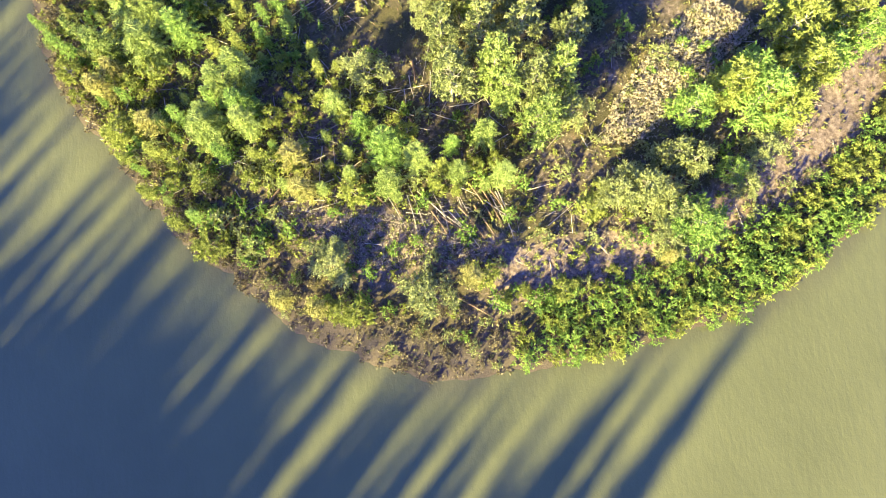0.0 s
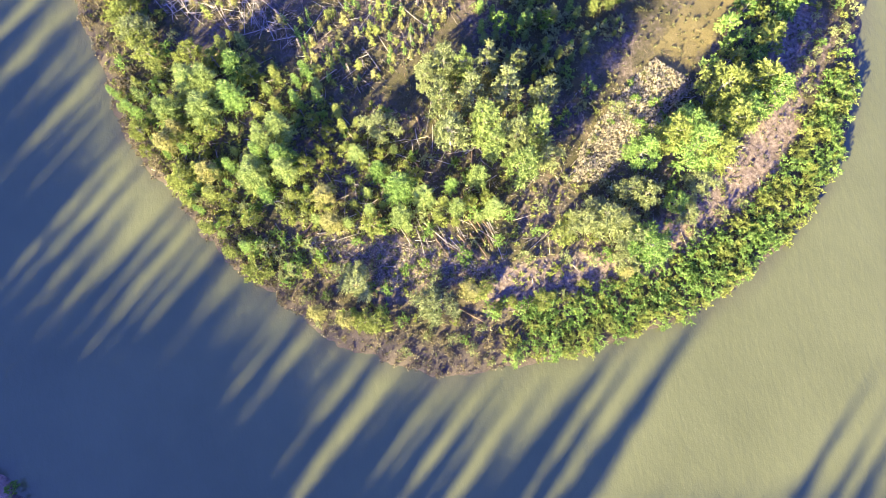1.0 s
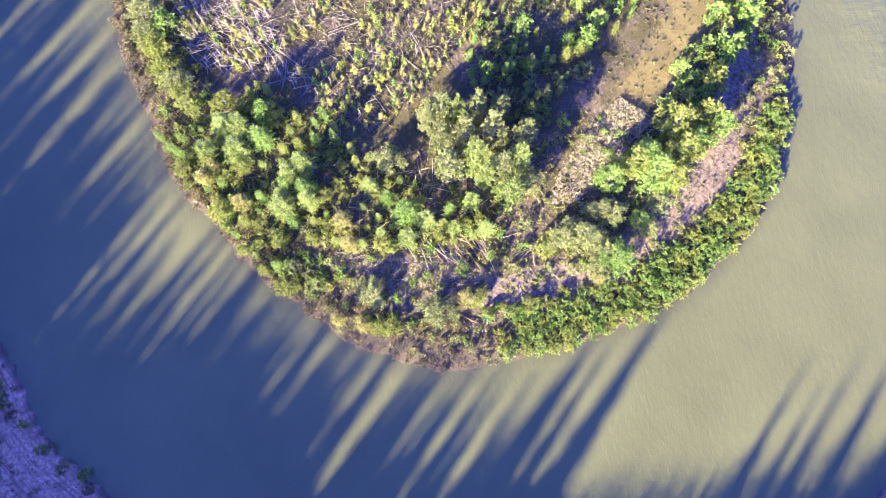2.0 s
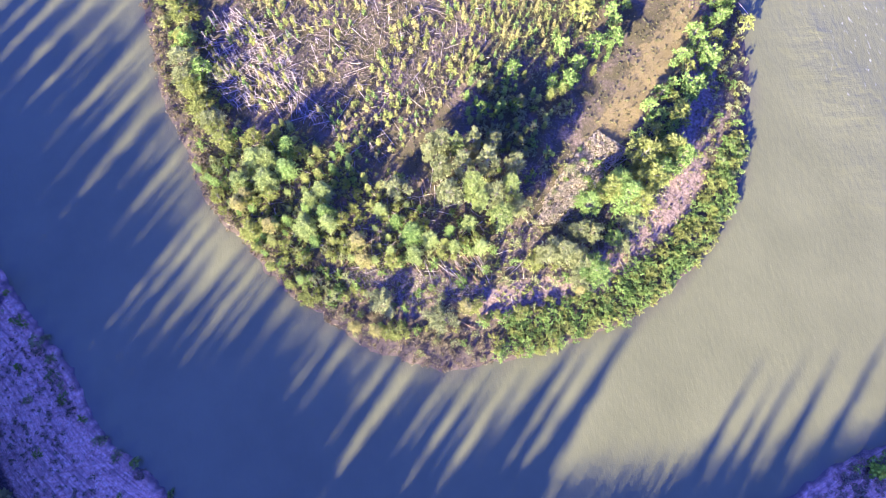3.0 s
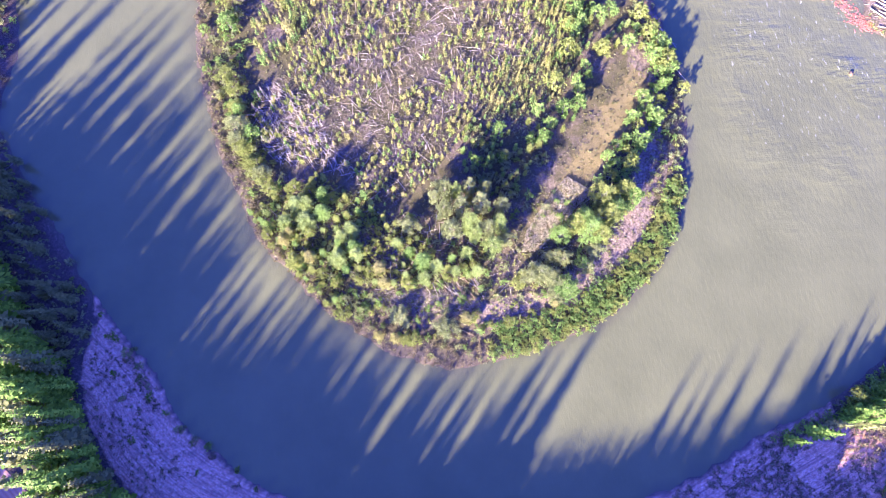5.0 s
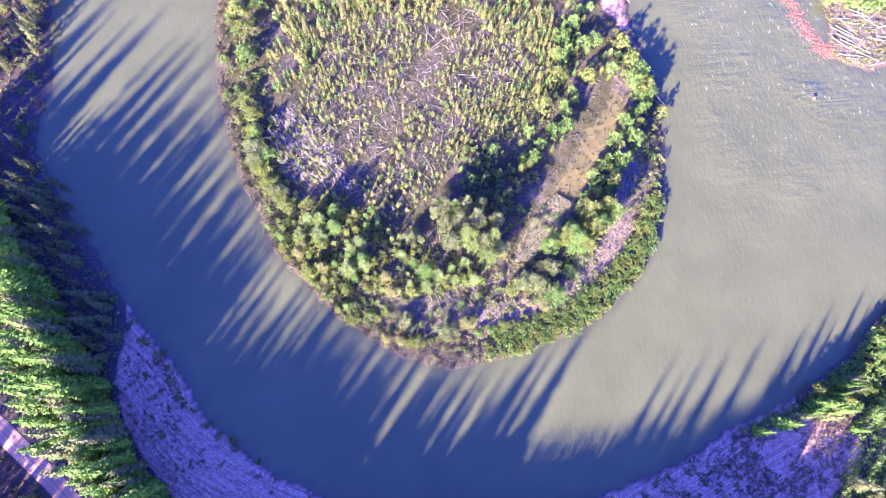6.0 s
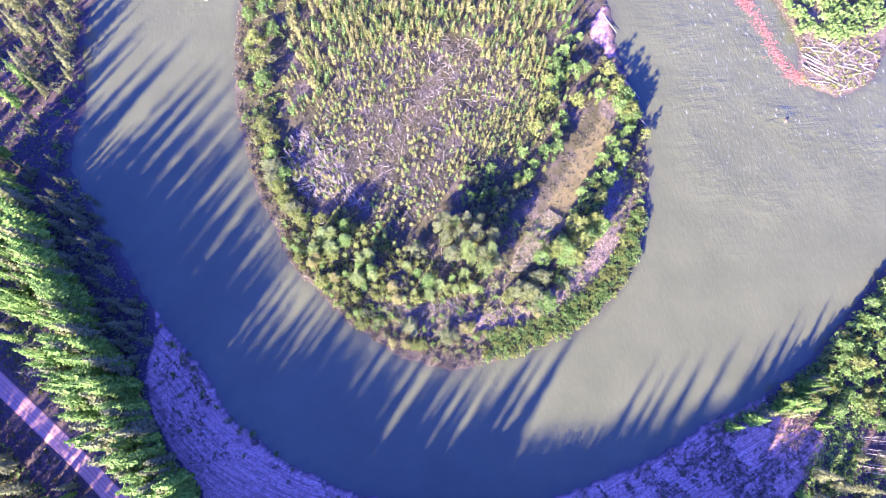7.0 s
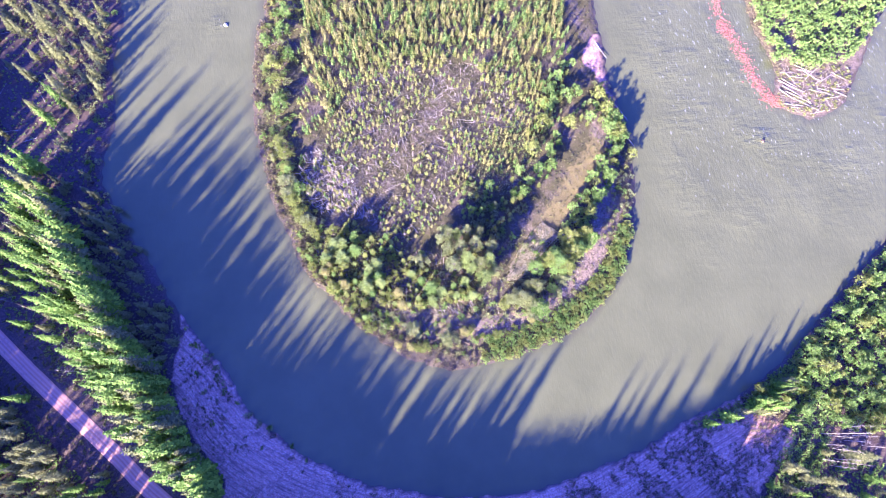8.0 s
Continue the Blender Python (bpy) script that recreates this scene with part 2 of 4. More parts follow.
def distance(px, py, line):
    d = np.full(px.shape, 1e9)
    for (ax, ay), (bx, by) in zip(line[:-1], line[1:]):
        ux, uy = bx - ax, by - ay
        t = np.clip(((px - ax) * ux + (py - ay) * uy) / (ux * ux + uy * uy + 1e-9), 0, 1)
        d = np.minimum(d, (px - ax - t * ux) ** 2 + (py - ay - t * uy) ** 2)
    return np.sqrt(d)


def inside(px, py, poly):
    odd = np.zeros(px.shape, bool)
    for (ax, ay), (bx, by) in zip(poly, np.roll(poly, -1, axis=0)):
        if ay != by:
            odd ^= ((ay > py) != (by > py)) & (px < (bx - ax) * (py - ay) / (by - ay) + ax)
    return odd


def signed(px, py, poly):
    """Metres into the shape; outside it is negative."""
    d = distance(px, py, np.vstack([poly, poly[:1]]))
    return np.where(inside(px, py, poly), d, -d)


RIVER = smooth([(-1250, 3200), (-650, 1500), (-230, 520), (-125, 260)] + BANK + [(215, 72), (290, 150), (345, 270), (440, 520), (850, 1500), (1650, 3200)])
ISLAND = smooth([(-1130, 3200), (-560, 1500), (-160, 520), (-66, 260)] + ISLAND_WEST[::-1] + ISLAND_EAST + [(88, 260), (200, 520), (690, 1500), (1450, 3200)])
ISLE = smooth(ISLET + [(208, 160), (222, 230), (200, 290), (160, 240), (142, 175), ISLET[0]])[:-1]
ROADWAY = smooth(ROAD_LINE, 4)


def wobble(x, y):
    return 0.5 * np.sin(x * 0.9 + 1.7 * np.sin(y * 0.53)) + 0.45 * np.sin(y * 1.13 + 1.9 * np.sin(x * 0.47)) + 0.3 * np.sin(x * 2.3 + y * 1.7) + 0.6 * np.sin(0.21 * x - 0.17 * y)


def land(x, y):
    """Metres from the water's edge, positive on land."""
    return np.maximum(np.maximum(-signed(x, y, RIVER), signed(x, y, ISLAND)), signed(x, y, ISLE)) + 0.55 * wobble(x, y)


def step(x, a, b):
    t = np.clip((x - a) / (b - a), 0, 1)
    return t * t * (3 - 2 * t)


def height(x, y, d=None):
    d = land(x, y) if d is None else d
    z = -1.6 + 1.7 * step(d, -5, 0.6) + 0.5 * step(d, 0.2, 2.2) + 0.7 * step(d, 2, 14)
    z = z + step(d, 3, 14) * (0.22 * wobble(x * 0.5, y * 0.5) + 0.10 * wobble(x * 1.7 + 9, y * 1.7))
    z = z + step(d, 60, 900) * (25 + 18 * np.sin(x * 0.004 + 1) * np.cos(y * 0.005))
    r = distance(x, y, ROADWAY)
    return np.where(r < 14, z + (1.9 - z) * (1 - step(r, 4.2, 14)), z)


def object_from(name, verts, faces, material, parent=None, label=""):
    me = bpy.data.meshes.new(name)
    me.from_pydata(verts if isinstance(verts, list) else verts.tolist(), [], faces if isinstance(faces, list) else faces.tolist())
    me.materials.append(material)
    ob = new(name, me)
    ob.parent = parent
    if label:
        ob["label"] = label
    return ob


def part(name, bm, material, parent, label=""):
    me = bpy.data.meshes.new(name)
    bm.to_mesh(me)
    bm.free()
    me.materials.append(material)
    ob = new(name, me)
    ob.parent = parent
    if label:
        ob["label"] = label
    return ob


def spread(lo, hi, fine, far):
    """Even steps between lo and hi, growing to the far distance."""
    mid = np.arange(lo, hi + fine, fine)
    grow, s = [], fine
    while sum(grow) < far:
        s *= 1.22
        grow.append(s)
    g = np.cumsum(grow)
    return np.concatenate([lo - g[::-1], mid, mid[-1] + g])


def sheet(xs, ys):
    gx, gy = np.meshgrid(xs, ys)
    nx, ny = len(xs), len(ys)
    i = np.arange(nx * ny).reshape(ny, nx)
    faces = np.stack([i[:-1, :-1], i[:-1, 1:], i[1:, 1:], i[1:, :-1]], -1).reshape(-1, 4)
    return gx.ravel(), gy.ravel(), faces


def layer(ob, name, values):
    a = ob.data.attributes.new(name, "FLOAT", "POINT")
    a.data.foreach_set("value", np.asarray(values, np.float32))


gx, gy, faces = sheet(spread(-180, 220, 1.3, 2600), spread(-75, 185, 1.3, 2600))
gd = land(gx, gy)
ground = object_from("ground", np.stack([gx, gy, height(gx, gy, gd)], -1), faces, GROUND)
ground.data.shade_smooth()
tagged(ground, "brown river-silt ground with gravel banks and forest litter", "ground", kind="structure")
on_island = signed(gx, gy, ISLAND)
outer = -signed(gx, gy, RIVER)
gravel = np.maximum(np.maximum(step(signed(gx, gy, smooth(PINK_BAR + PINK_BAR[:1])), -1.0, 1.0), np.maximum(step(signed(gx, gy, smooth(GRAVEL_WEST + GRAVEL_WEST[:1])), -1.5, 1.5), step(signed(gx, gy, smooth(GRAVEL_EAST + GRAVEL_EAST[:1])), -1.5, 1.5))),
                    np.where((outer > -2) & (gx > -88) & (gx < 100), 0.7 * (1 - step(outer, 1.5, 4)), 0))
layer(ground, "gravel", gravel)
layer(ground, "from_shore", np.clip(outer, -20, 60))
layer(ground, "forest", step(outer, -1, 1.5))
sandy = np.where(gx > 10, step(on_island, 6, 9) * (1 - step(on_island, 13, 17)) * (1 - step(gy, 85, 105)), 0)
sandy = np.maximum(sandy, 0.6 * step(signed(gx, gy, ISLE), -1, 1))
layer(ground, "sand", np.maximum(sandy, step(signed(gx, gy, smooth(SAND + SAND[:1])), -2.0, 1.5)))
layer(ground, "earth", step(signed(gx, gy, smooth(EARTH + EARTH[:1])), -4.0, 3.0))
layer(ground, "mud", 1 - step(gd, 0.3, np.where(on_island > -3, np.where((gy < 32) & (gx < 18), 8.0, 3.0), 1.0)))

gx, gy, faces = sheet(spread(-180, 220, 3.2, 2600), spread(-75, 185, 3.2, 2600))
gd = land(gx, gy)
water = object_from("water", np.stack([gx, gy, 0 * gx], -1), faces, WATER)
water.data.shade_smooth()
tagged(water, "silty olive-green river water with small ripples", "river", kind="structure")
layer(water, "shore", 0.8 * step(gd, -2.2, 0.0))
layer(water, "riffle", step(gx, 75, 105) * step(gy, 10, 75) * 0.9 + step(gy, 120, 165) * step(-gx, 60, 75) * 0.4
      + np.exp(-((gx + 73) ** 2 + (gy - 151) ** 2) / 14) + 0.9 * np.exp(-((gx - 127) ** 2 / 60 + (gy - 122) ** 2 / 200)) + np.exp(-((gx - 133) ** 2 + (gy - 80) ** 2) / 14))

# ---- road ----
side = np.gradient(ROADWAY, axis=0)
side = np.stack([side[:, 1], -side[:, 0]], -1) / np.hypot(side[:, 0], side[:, 1])[:, None]
cols = [(-2.8, -0.25), (-2.45, 0.02), (-1.25, 0.09), (0.0, 0.12), (1.25, 0.09), (2.45, 0.02), (2.8, -0.25)]
rv = np.stack([np.concatenate([ROADWAY + side * o, np.full((len(ROADWAY), 1), 1.98 + z)], -1) for o, z in cols], 1).reshape(-1, 3)
i = np.arange(len(ROADWAY) * 7).reshape(-1, 7)
road = object_from("road", rv, np.stack([i[:-1, :-1], i[1:, :-1], i[1:, 1:], i[:-1, 1:]], -1).reshape(-1, 4), ROAD)
layer(road, "across", np.tile([(o + 2.8) / 5.6 for o, z in cols], len(ROADWAY)))
tagged(road, "pale worn two-lane road with wheel tracks", "road", kind="structure")


# ---- plants ----
def diamonds(c, along, across_v, long, wide):
    """Pointed leaf shapes: middles, two unit ways and their sizes."""
    c, a, b = np.asarray(c), np.asarray(along) * np.reshape(long, (-1, 1)) / 2, np.asarray(across_v) * np.reshape(wide, (-1, 1)) / 2
    v = np.stack([c - a, c + b - a * 0.1, c + a, c - b - a * 0.1], 1).reshape(-1, 3)
    return v, np.arange(len(v)).reshape(-1, 4)


def blades(c, along, across_v, long, wide):
    """Small pointed leaves with three corners."""
    c, a, w = np.asarray(c), np.asarray(along) * np.reshape(long, (-1, 1)) / 2, np.asarray(across_v) * np.reshape(wide, (-1, 1)) / 2
    v = np.stack([c - a + w, c - a - w, c + a], 1).reshape(-1, 3)
    return v, np.arange(len(v)).reshape(-1, 3)


def unit(v):
    return v / (np.linalg.norm(v, axis=-1, keepdims=True) + 1e-9)


def stem(bm, points, r0, r1, sides=6):
    """A tapered, bent limb through the points."""
    rings = []
    pts = [Vector(p) for p in points]
    for k, p in enumerate(pts):
        way = (pts[min(k + 1, len(pts) - 1)] - pts[max(k - 1, 0)]).normalized()
        u = way.orthogonal().normalized()
        w = way.cross(u)
        r = r0 + (r1 - r0) * k / (len(pts) - 1)
        rings.append([bm.verts.new(p + r * (math.cos(2 * math.pi * s / sides) * u + math.sin(2 * math.pi * s / sides) * w)) for s in range(sides)])
    for a, b in zip(rings, rings[1:]):
        for s in range(sides):
            bm.faces.new((a[s], a[(s + 1) % sides], b[(s + 1) % sides], b[s]))
    bm.faces.new(rings[-1])
    bm.faces.new(rings[0][::-1])


def conifer(seed, tall, wide, needles, label, bare=0.12, whorls=26, plain=False):
    g = np.random.RandomState(seed)
    top = tagged(new("conifer_tree"), label, "tree", "riverside conifers")
    bm = bmesh.new()
    lean = g.uniform(-0.02, 0.02, 2) * tall
    stem(bm, [(lean[0] * k * k, lean[1] * k * k, tall * k - (0.4 if k == 0 else 0)) for k in (0, 0.3, 0.65, 0.97)], 0.017 * tall, 0.02, 3 if plain else 6)
    part("trunk", bm, BARK, top)
    cs, al, ac, ll, ww = [], [], [], [], []
    for i in range(whorls):
        k = bare + (1 - bare) * (i + g.uniform(-0.3, 0.3)) / whorls
        k = min(max(k, bare), 0.985)
        r = wide * (1 - k) ** 0.75 * g.uniform(0.75, 1.12) * min(1, (k - bare) * 6 + 0.55) + 0.12
        arms = 5 if k > 0.8 or tall < 4 else 7
        for a in np.arange(arms) * 2 * math.pi / arms + g.uniform(0, 6.3):
            if g.rand() < 0.10:
                continue
            rr = r * g.uniform(0.6, 1.15)
            a += g.uniform(-0.3, 0.3)
            out = np.array([math.cos(a), math.sin(a), 0])
            sidew = np.array([-math.sin(a), math.cos(a), 0])
            droop = g.uniform(0.15, 0.4)
            for s in (0.4, 0.85):
                for sg in (0,) if plain else (-1, 1):
                    way = unit(out + sg * sidew * g.uniform(0.35, 0.75) + np.array([0, 0, -droop + g.uniform(-0.1, 0.2)]))
                    ln = rr * (0.66 if s < 0.8 else 0.52) * g.uniform(0.8, 1.25)
                    cs.append(np.array([lean[0] * k * k, lean[1] * k * k, tall * k]) + out * rr * s + np.array([0, 0, -droop * rr * s]) + way * ln * 0.3)
                    al.append(way)
                    ac.append(unit(np.cross(way, [0, 0, 1]) + g.uniform(-0.5, 0.5, 3)))
                    ll.append(ln + 0.12)
                    ww.append(ln * (0.5 if not plain else 0.6 if tall < 4 else 1.1) + 0.08)
    v, f = diamonds(cs, al, ac, ll, ww)
    faces = f.tolist()
    if plain and tall > 5:  # the dense heart of the crown
        ring = [[math.cos(a) * wide * 0.62, math.sin(a) * wide * 0.62, tall * bare + 0.8] for a in np.arange(7) * 0.8976]
        k = len(v)
        v = np.concatenate([v, np.array(ring + [[0, 0, tall * 0.93]])])
        faces += [(k + i, k + (i + 1) % 7, k + 7) for i in range(7)]
    object_from("crown", v, faces, needles, top)
    return top


def leafy(name, seed, tall, wide, leaves, label, category, group, lobes=9, count=1500, leaf=0.30, trunk=BARK, low=0.3, stems=1):
    """A broadleaf plant: stems that fork into limbs, and leaf clumps round the limb ends, with gaps between."""
    g = np.random.RandomState(seed)
    top = tagged(new(name), label, category, group)
    bm = bmesh.new()
    ends = []
    for s in range(stems):
        a0 = g.uniform(0, 6.3)
        base = np.array([math.cos(a0), math.sin(a0), 0]) * (0.15 * wide if stems > 1 else 0)
        bend = np.array([math.cos(a0), math.sin(a0), 0]) * wide * (0.35 if stems > 1 else 0.08)
        pts = [base + bend * k * k + np.array([0, 0, tall * 0.85 * k - (0.35 if k == 0 else 0)]) for k in (0, 0.35, 0.7, 1.0)]
        stem(bm, pts, 0.014 * tall + 0.02, 0.015, 5)
        for i in range(max(2, lobes // stems)):
            k = low + (0.95 - low) * (i + 0.5) / max(2, lobes // stems)
            a = i * 2.4 + g.uniform(-0.5, 0.5)
            spreadr = wide * (math.sin(math.pi * min(0.93, 0.16 + 0.8 * k)) ** 0.8) * g.uniform(0.45, 0.95)
            p0 = base + bend * k * k + np.array([0, 0, tall * 0.75 * k])
            p1 = p0 + np.array([math.cos(a) * spreadr, math.sin(a) * spreadr, tall * g.uniform(0.05, 0.16)])
            if tall > 2.5:
                stem(bm, [p0, (p0 + p1) / 2 + np.array([0, 0, -0.03 * tall]), p1], 0.006 * tall + 0.012, 0.01, 4)
            ends.append((p1, g.uniform(0.28, 0.48) * wide * (1.1 - 0.45 * k)))
    part("trunk" if stems == 1 else "stem", bm, trunk, top)
    if stems == 1:
        ends.append((np.array([0, 0, tall * 0.93]) + bend, 0.3 * wide))
    share = np.array([r ** 2 for _, r in ends])
    share = (count * share / share.sum()).astype(int) + 3
    cs, al = [], []
    run = 7  # leaves on a twig
    for (p, r), k in zip(ends, share):
        twigs = max(3, k // run)
        u = unit(g.normal(size=(twigs, 3)) + np.array([0, 0, 0.25]))
        reach = r * g.uniform(0.65, 1.15, (twigs, 1)) * (1 + 0.25 * np.sin(5 * u[:, :1] + 4 * u[:, 1:2] + g.uniform(0, 6)))
        sidew = unit(np.cross(u, g.normal(size=u.shape)))
        for s in range(run):
            t = 0.35 + 0.75 * (s + g.uniform(0, 1, (twigs, 1))) / run
            sg = 1 if s % 2 else -1
            way = unit(u * 0.9 + sg * sidew * 0.8 + g.normal(size=u.shape) * 0.35)
            cs.append(p + u * reach * t * np.array([1, 1, 0.85]) + np.array([0, 0, -0.12]) * r * t * t + way * leaf * 0.5)
            al.append(way)
    cs, al = np.concatenate(cs), np.concatenate(al)
    cs[:, 2] = np.maximum(cs[:, 2], 0.1)
    ac = unit(np.cross(al, unit(g.normal(size=al.shape) + np.array([0, 0, 0.7]))))
    size = leaf * g.uniform(0.6, 1.4, len(cs))
    v, f = blades(cs, al, ac, size * 1.5, size * 0.85)
    object_from("crown" if stems == 1 else "foliage", v, f, leaves, top)
    return top


def feathery(name, seed, tall, wide, leaves, label, category, group, whorls=14, arms=8, low=0.08, spray=0.36):
    """A soft conifer: boughs in whorls, each a frond of short side sprays that shorten to its tip."""
    g = np.random.RandomState(seed)
    top = tagged(new(name), label, category, group)
    bm = bmesh.new()
    lean = g.uniform(-0.03, 0.03, 2) * tall
    stem(bm, [(lean[0] * k * k, lean[1] * k * k, tall * k - (0.35 if k == 0 else 0)) for k in (0, 0.35, 0.7, 0.98)], 0.012 * tall + 0.02, 0.015, 5)
    heart, ways, reach = [], [], []
    for i in range(whorls):
        k = low + (0.97 - low) * (i + g.uniform(-0.3, 0.3)) / whorls
        k = max(k, low)
        r = wide * (1 - k) ** 0.7 * min(1, 0.55 + 2.2 * (k - low)) * g.uniform(0.8, 1.15) + 0.15
        for a in np.arange(arms) * 2 * math.pi / arms + g.uniform(0, 6.3):
            if g.rand() < 0.12:
                continue
            a += g.uniform(-0.3, 0.3)
            foot = np.array([lean[0] * k * k, lean[1] * k * k, tall * k])
            way = np.array([math.cos(a), math.sin(a), g.uniform(-0.2, 0.35)])
            ln = r * g.uniform(0.6, 1.15)
            heart.append(foot)
            ways.append(way)
            reach.append(ln)
    part("trunk", bm, BARK, top)
    heart, ways, reach = np.array(heart), np.array(ways), np.array(reach)[:, None]
    sidew = unit(np.cross(ways, [0, 0, 1.0]))
    cs, al, ll = [], [], []
    nodes = max(4, int(wide / 0.24))
    for q in range(nodes):
        t = 0.18 + 0.82 * (q + g.uniform(0, 1, reach.shape)) / nodes
        for sg in (-1, 1):
            way = unit(ways * 0.75 + sg * sidew * g.uniform(0.6, 1.1, reach.shape) + g.normal(size=ways.shape) * 0.22)
            ln = (spray * (1.25 - 0.6 * t) * g.uniform(0.7, 1.35, reach.shape)).ravel()
            cs.append(heart + ways * reach * t + np.array([0, 0, -0.10]) * reach * t * t + way * ln[:, None] * 0.45)
            al.append(way)
            ll.append(ln)
    cs, al, ll = np.concatenate(cs), np.concatenate(al), np.concatenate(ll)
    cs[:, 2] = np.maximum(cs[:, 2], 0.1)
    ac = unit(np.cross(al, unit(g.normal(size=al.shape) * 0.6 + np.array([0, 0, 1.0]))))
    v, f = blades(cs, al, ac, ll * 1.25, ll * 0.42)
    object_from("crown", v, f, leaves, top)
    return top


def settle(kinds, spots, g, rise=True, squat=1.0):
    """Copies of the kinds at the spots (x, y, scale), standing on the ground and turned at random."""
    if not len(spots):
        return
    xy = np.array(spots, float)
    zs = height(xy[:, 0], xy[:, 1])
    for (x, y, s), z in zip(xy, zs):
        ob = kinds[g.randint(len(kinds))]
        c = copy_thing(ob, pose(x, y, max(z, 0.02), g.uniform(-2.5, 2.5), g.uniform(-2.5, 2.5), g.uniform(0, 360)))
        c.scale = (s * g.uniform(0.92, 1.1),) * 2 + (squat * (s if s < 1.0 or rise else s ** 0.15),)


def scatter(poly, count, gap, g, lo=0.8, hi=1.2, keep=None, edge=1.0, road=7.0):
    """Spots at random in a polygon, no two closer than gap."""
    p = np.array(poly, float)
    tries = count * 14
    x = g.uniform(p[:, 0].min(), p[:, 0].max(), tries)
    y = g.uniform(p[:, 1].min(), p[:, 1].max(), tries)
    ok = inside(x, y, p)
    x, y = x[ok], y[ok]
    ok = (land(x, y) > edge) & (distance(x, y, ROADWAY) > road)
    if keep is not None:
        ok &= keep(x, y)
    out, cells = [], {}
    for a, b in zip(x[ok], y[ok]):
        c = (int(a // gap), int(b // gap))
        if any((a - u) ** 2 + (b - v) ** 2 < gap * gap for i in (-1, 0, 1) for j in (-1, 0, 1) for u, v in cells.get((c[0] + i, c[1] + j), ())):
            continue
        cells.setdefault(c, []).append((a, b))
        out.append((a, b, g.uniform(lo, hi)))
        if len(out) >= count:
            break
    return out


def retire(kinds):
    """The first of each kind has been copied from and goes."""
    for k in kinds:
        for o in (*k.children_recursive, k):
            bpy.data.objects.remove(o)


# conifers of the outer bank
g = np.random.RandomState(3)
GREEN_FIR = "tall green conifer with drooping branches in the riverside forest"
DULL_FIR = "tall dull olive conifer with sparse branches in the riverside forest"
firs = [conifer(11, 18, 2.25, SPRUCE, GREEN_FIR, 0.12, 21), conifer(12, 21, 2.4, SPRUCE, GREEN_FIR, 0.14, 23), conifer(13, 15, 2.1, SPRUCE, GREEN_FIR, 0.08, 18)]
dulls = [conifer(14, 16, 2.6, SPRUCE_DRY, DULL_FIR, 0.15, 20), conifer(15, 12, 2.3, SPRUCE_DRY, DULL_FIR, 0.1, 18), conifer(16, 19, 2.7, SPRUCE_DRY, DULL_FIR, 0.18, 24)]
FOREST_MIX = [(-152.1, 89.6), (-139.8, 81.7), (-121.3, 62.7), (-105.2, 36.6), (-93.8, 23.6), (-90.0, 8.1), (-86.4, -6.7), (-74.1, -25.6), (-86.6, -27.4), (-110.1, 3.2), (-130.9, 24.1), (-142.6, 35.0), (-164.3, 51.2), (-174.7, 81.2)]
FOREST_SPARSE = [(-169.6, 155.2), (-144.3, 158.0), (-123.3, 116.3), (-118.3, 90.4), (-105.8, 65.2), (-105.4, 44.5), (-121.3, 62.7), (-139.9, 83.9), (-164.2, 93.1)]
FOREST_BANK = [(-158.5, 177.7), (-116.6, 173.9), (-114.9, 150.0), (-116.0, 115.5), (-125.4, 116.5), (-137.1, 144.5), (-152.5, 153.6)]
FOREST_ROAD = [(-158.5, 27.3), (-146.8, 16.7), (-131.5, 0.5), (-114.8, -18.9), (-109.2, -31.2), (-153.9, -25.6), (-170.7, 7.0)]
FOREST_EDGE = [(-119.2, 86.1), (-105.7, 63.1), (-93.8, 39.2), (-86.2, 26.6), (-91.9, 17.7), (-101.3, 28.3), (-111.1, 45.2), (-121.3, 62.7)]
def glades(x, y):
    """Leaves small open glades in the wood."""
    return wobble(x * 0.32 + 3, y * 0.32) > -0.55


settle(firs, scatter(FOREST_MIX, 34, 4.5, g, 0.6, 0.95, glades, 1.0, 12.0), g)
settle(dulls, scatter(FOREST_MIX, 26, 3.4, g, 0.45, 0.75, glades, 1.0, 11.0), g)
BIG_OLIVE = [(-131.5, 126.0, 0.95), (-127.0, 121.5, 0.9), (-117.5, 137.0, 0.8), (-116.8, 128.5, 0.7), (-124.5, 115.0, 0.62), (-127.5, 105.0, 0.7), (-140.5, 130.0, 0.8),
             (-119.5, 88.5, 0.55), (-126.0, 85.5, 0.6), (-130.5, 80.5, 0.6), (-109.0, 75.0, 0.55), (-106.5, 68.5, 0.5), (-101.5, 59.5, 0.62), (-100.0, 36.5, 0.55), (-92.3, 31.0, 0.62), (-94.0, 23.5, 0.5)]
settle(dulls, BIG_OLIVE, g)
settle(dulls, scatter(FOREST_EDGE, 42, 3.0, g, 0.4, 0.72), g)
settle(dulls + firs[:1], scatter(FOREST_SPARSE, 22, 5.0, g, 0.4, 0.75), g)
settle(dulls, scatter(FOREST_BANK, 46, 3.0, g, 0.45, 0.95), g)
CORNER = [(97.4, -46.8), (107.8, -37.4), (122.8, -33.8), (139.6, -37.7), (146.6, -52.9), (135.7, -61.9), (92.9, -56.5)]
settle(dulls + firs[2:], scatter(CORNER, 34, 2.8, g, 0.5, 0.9), g)


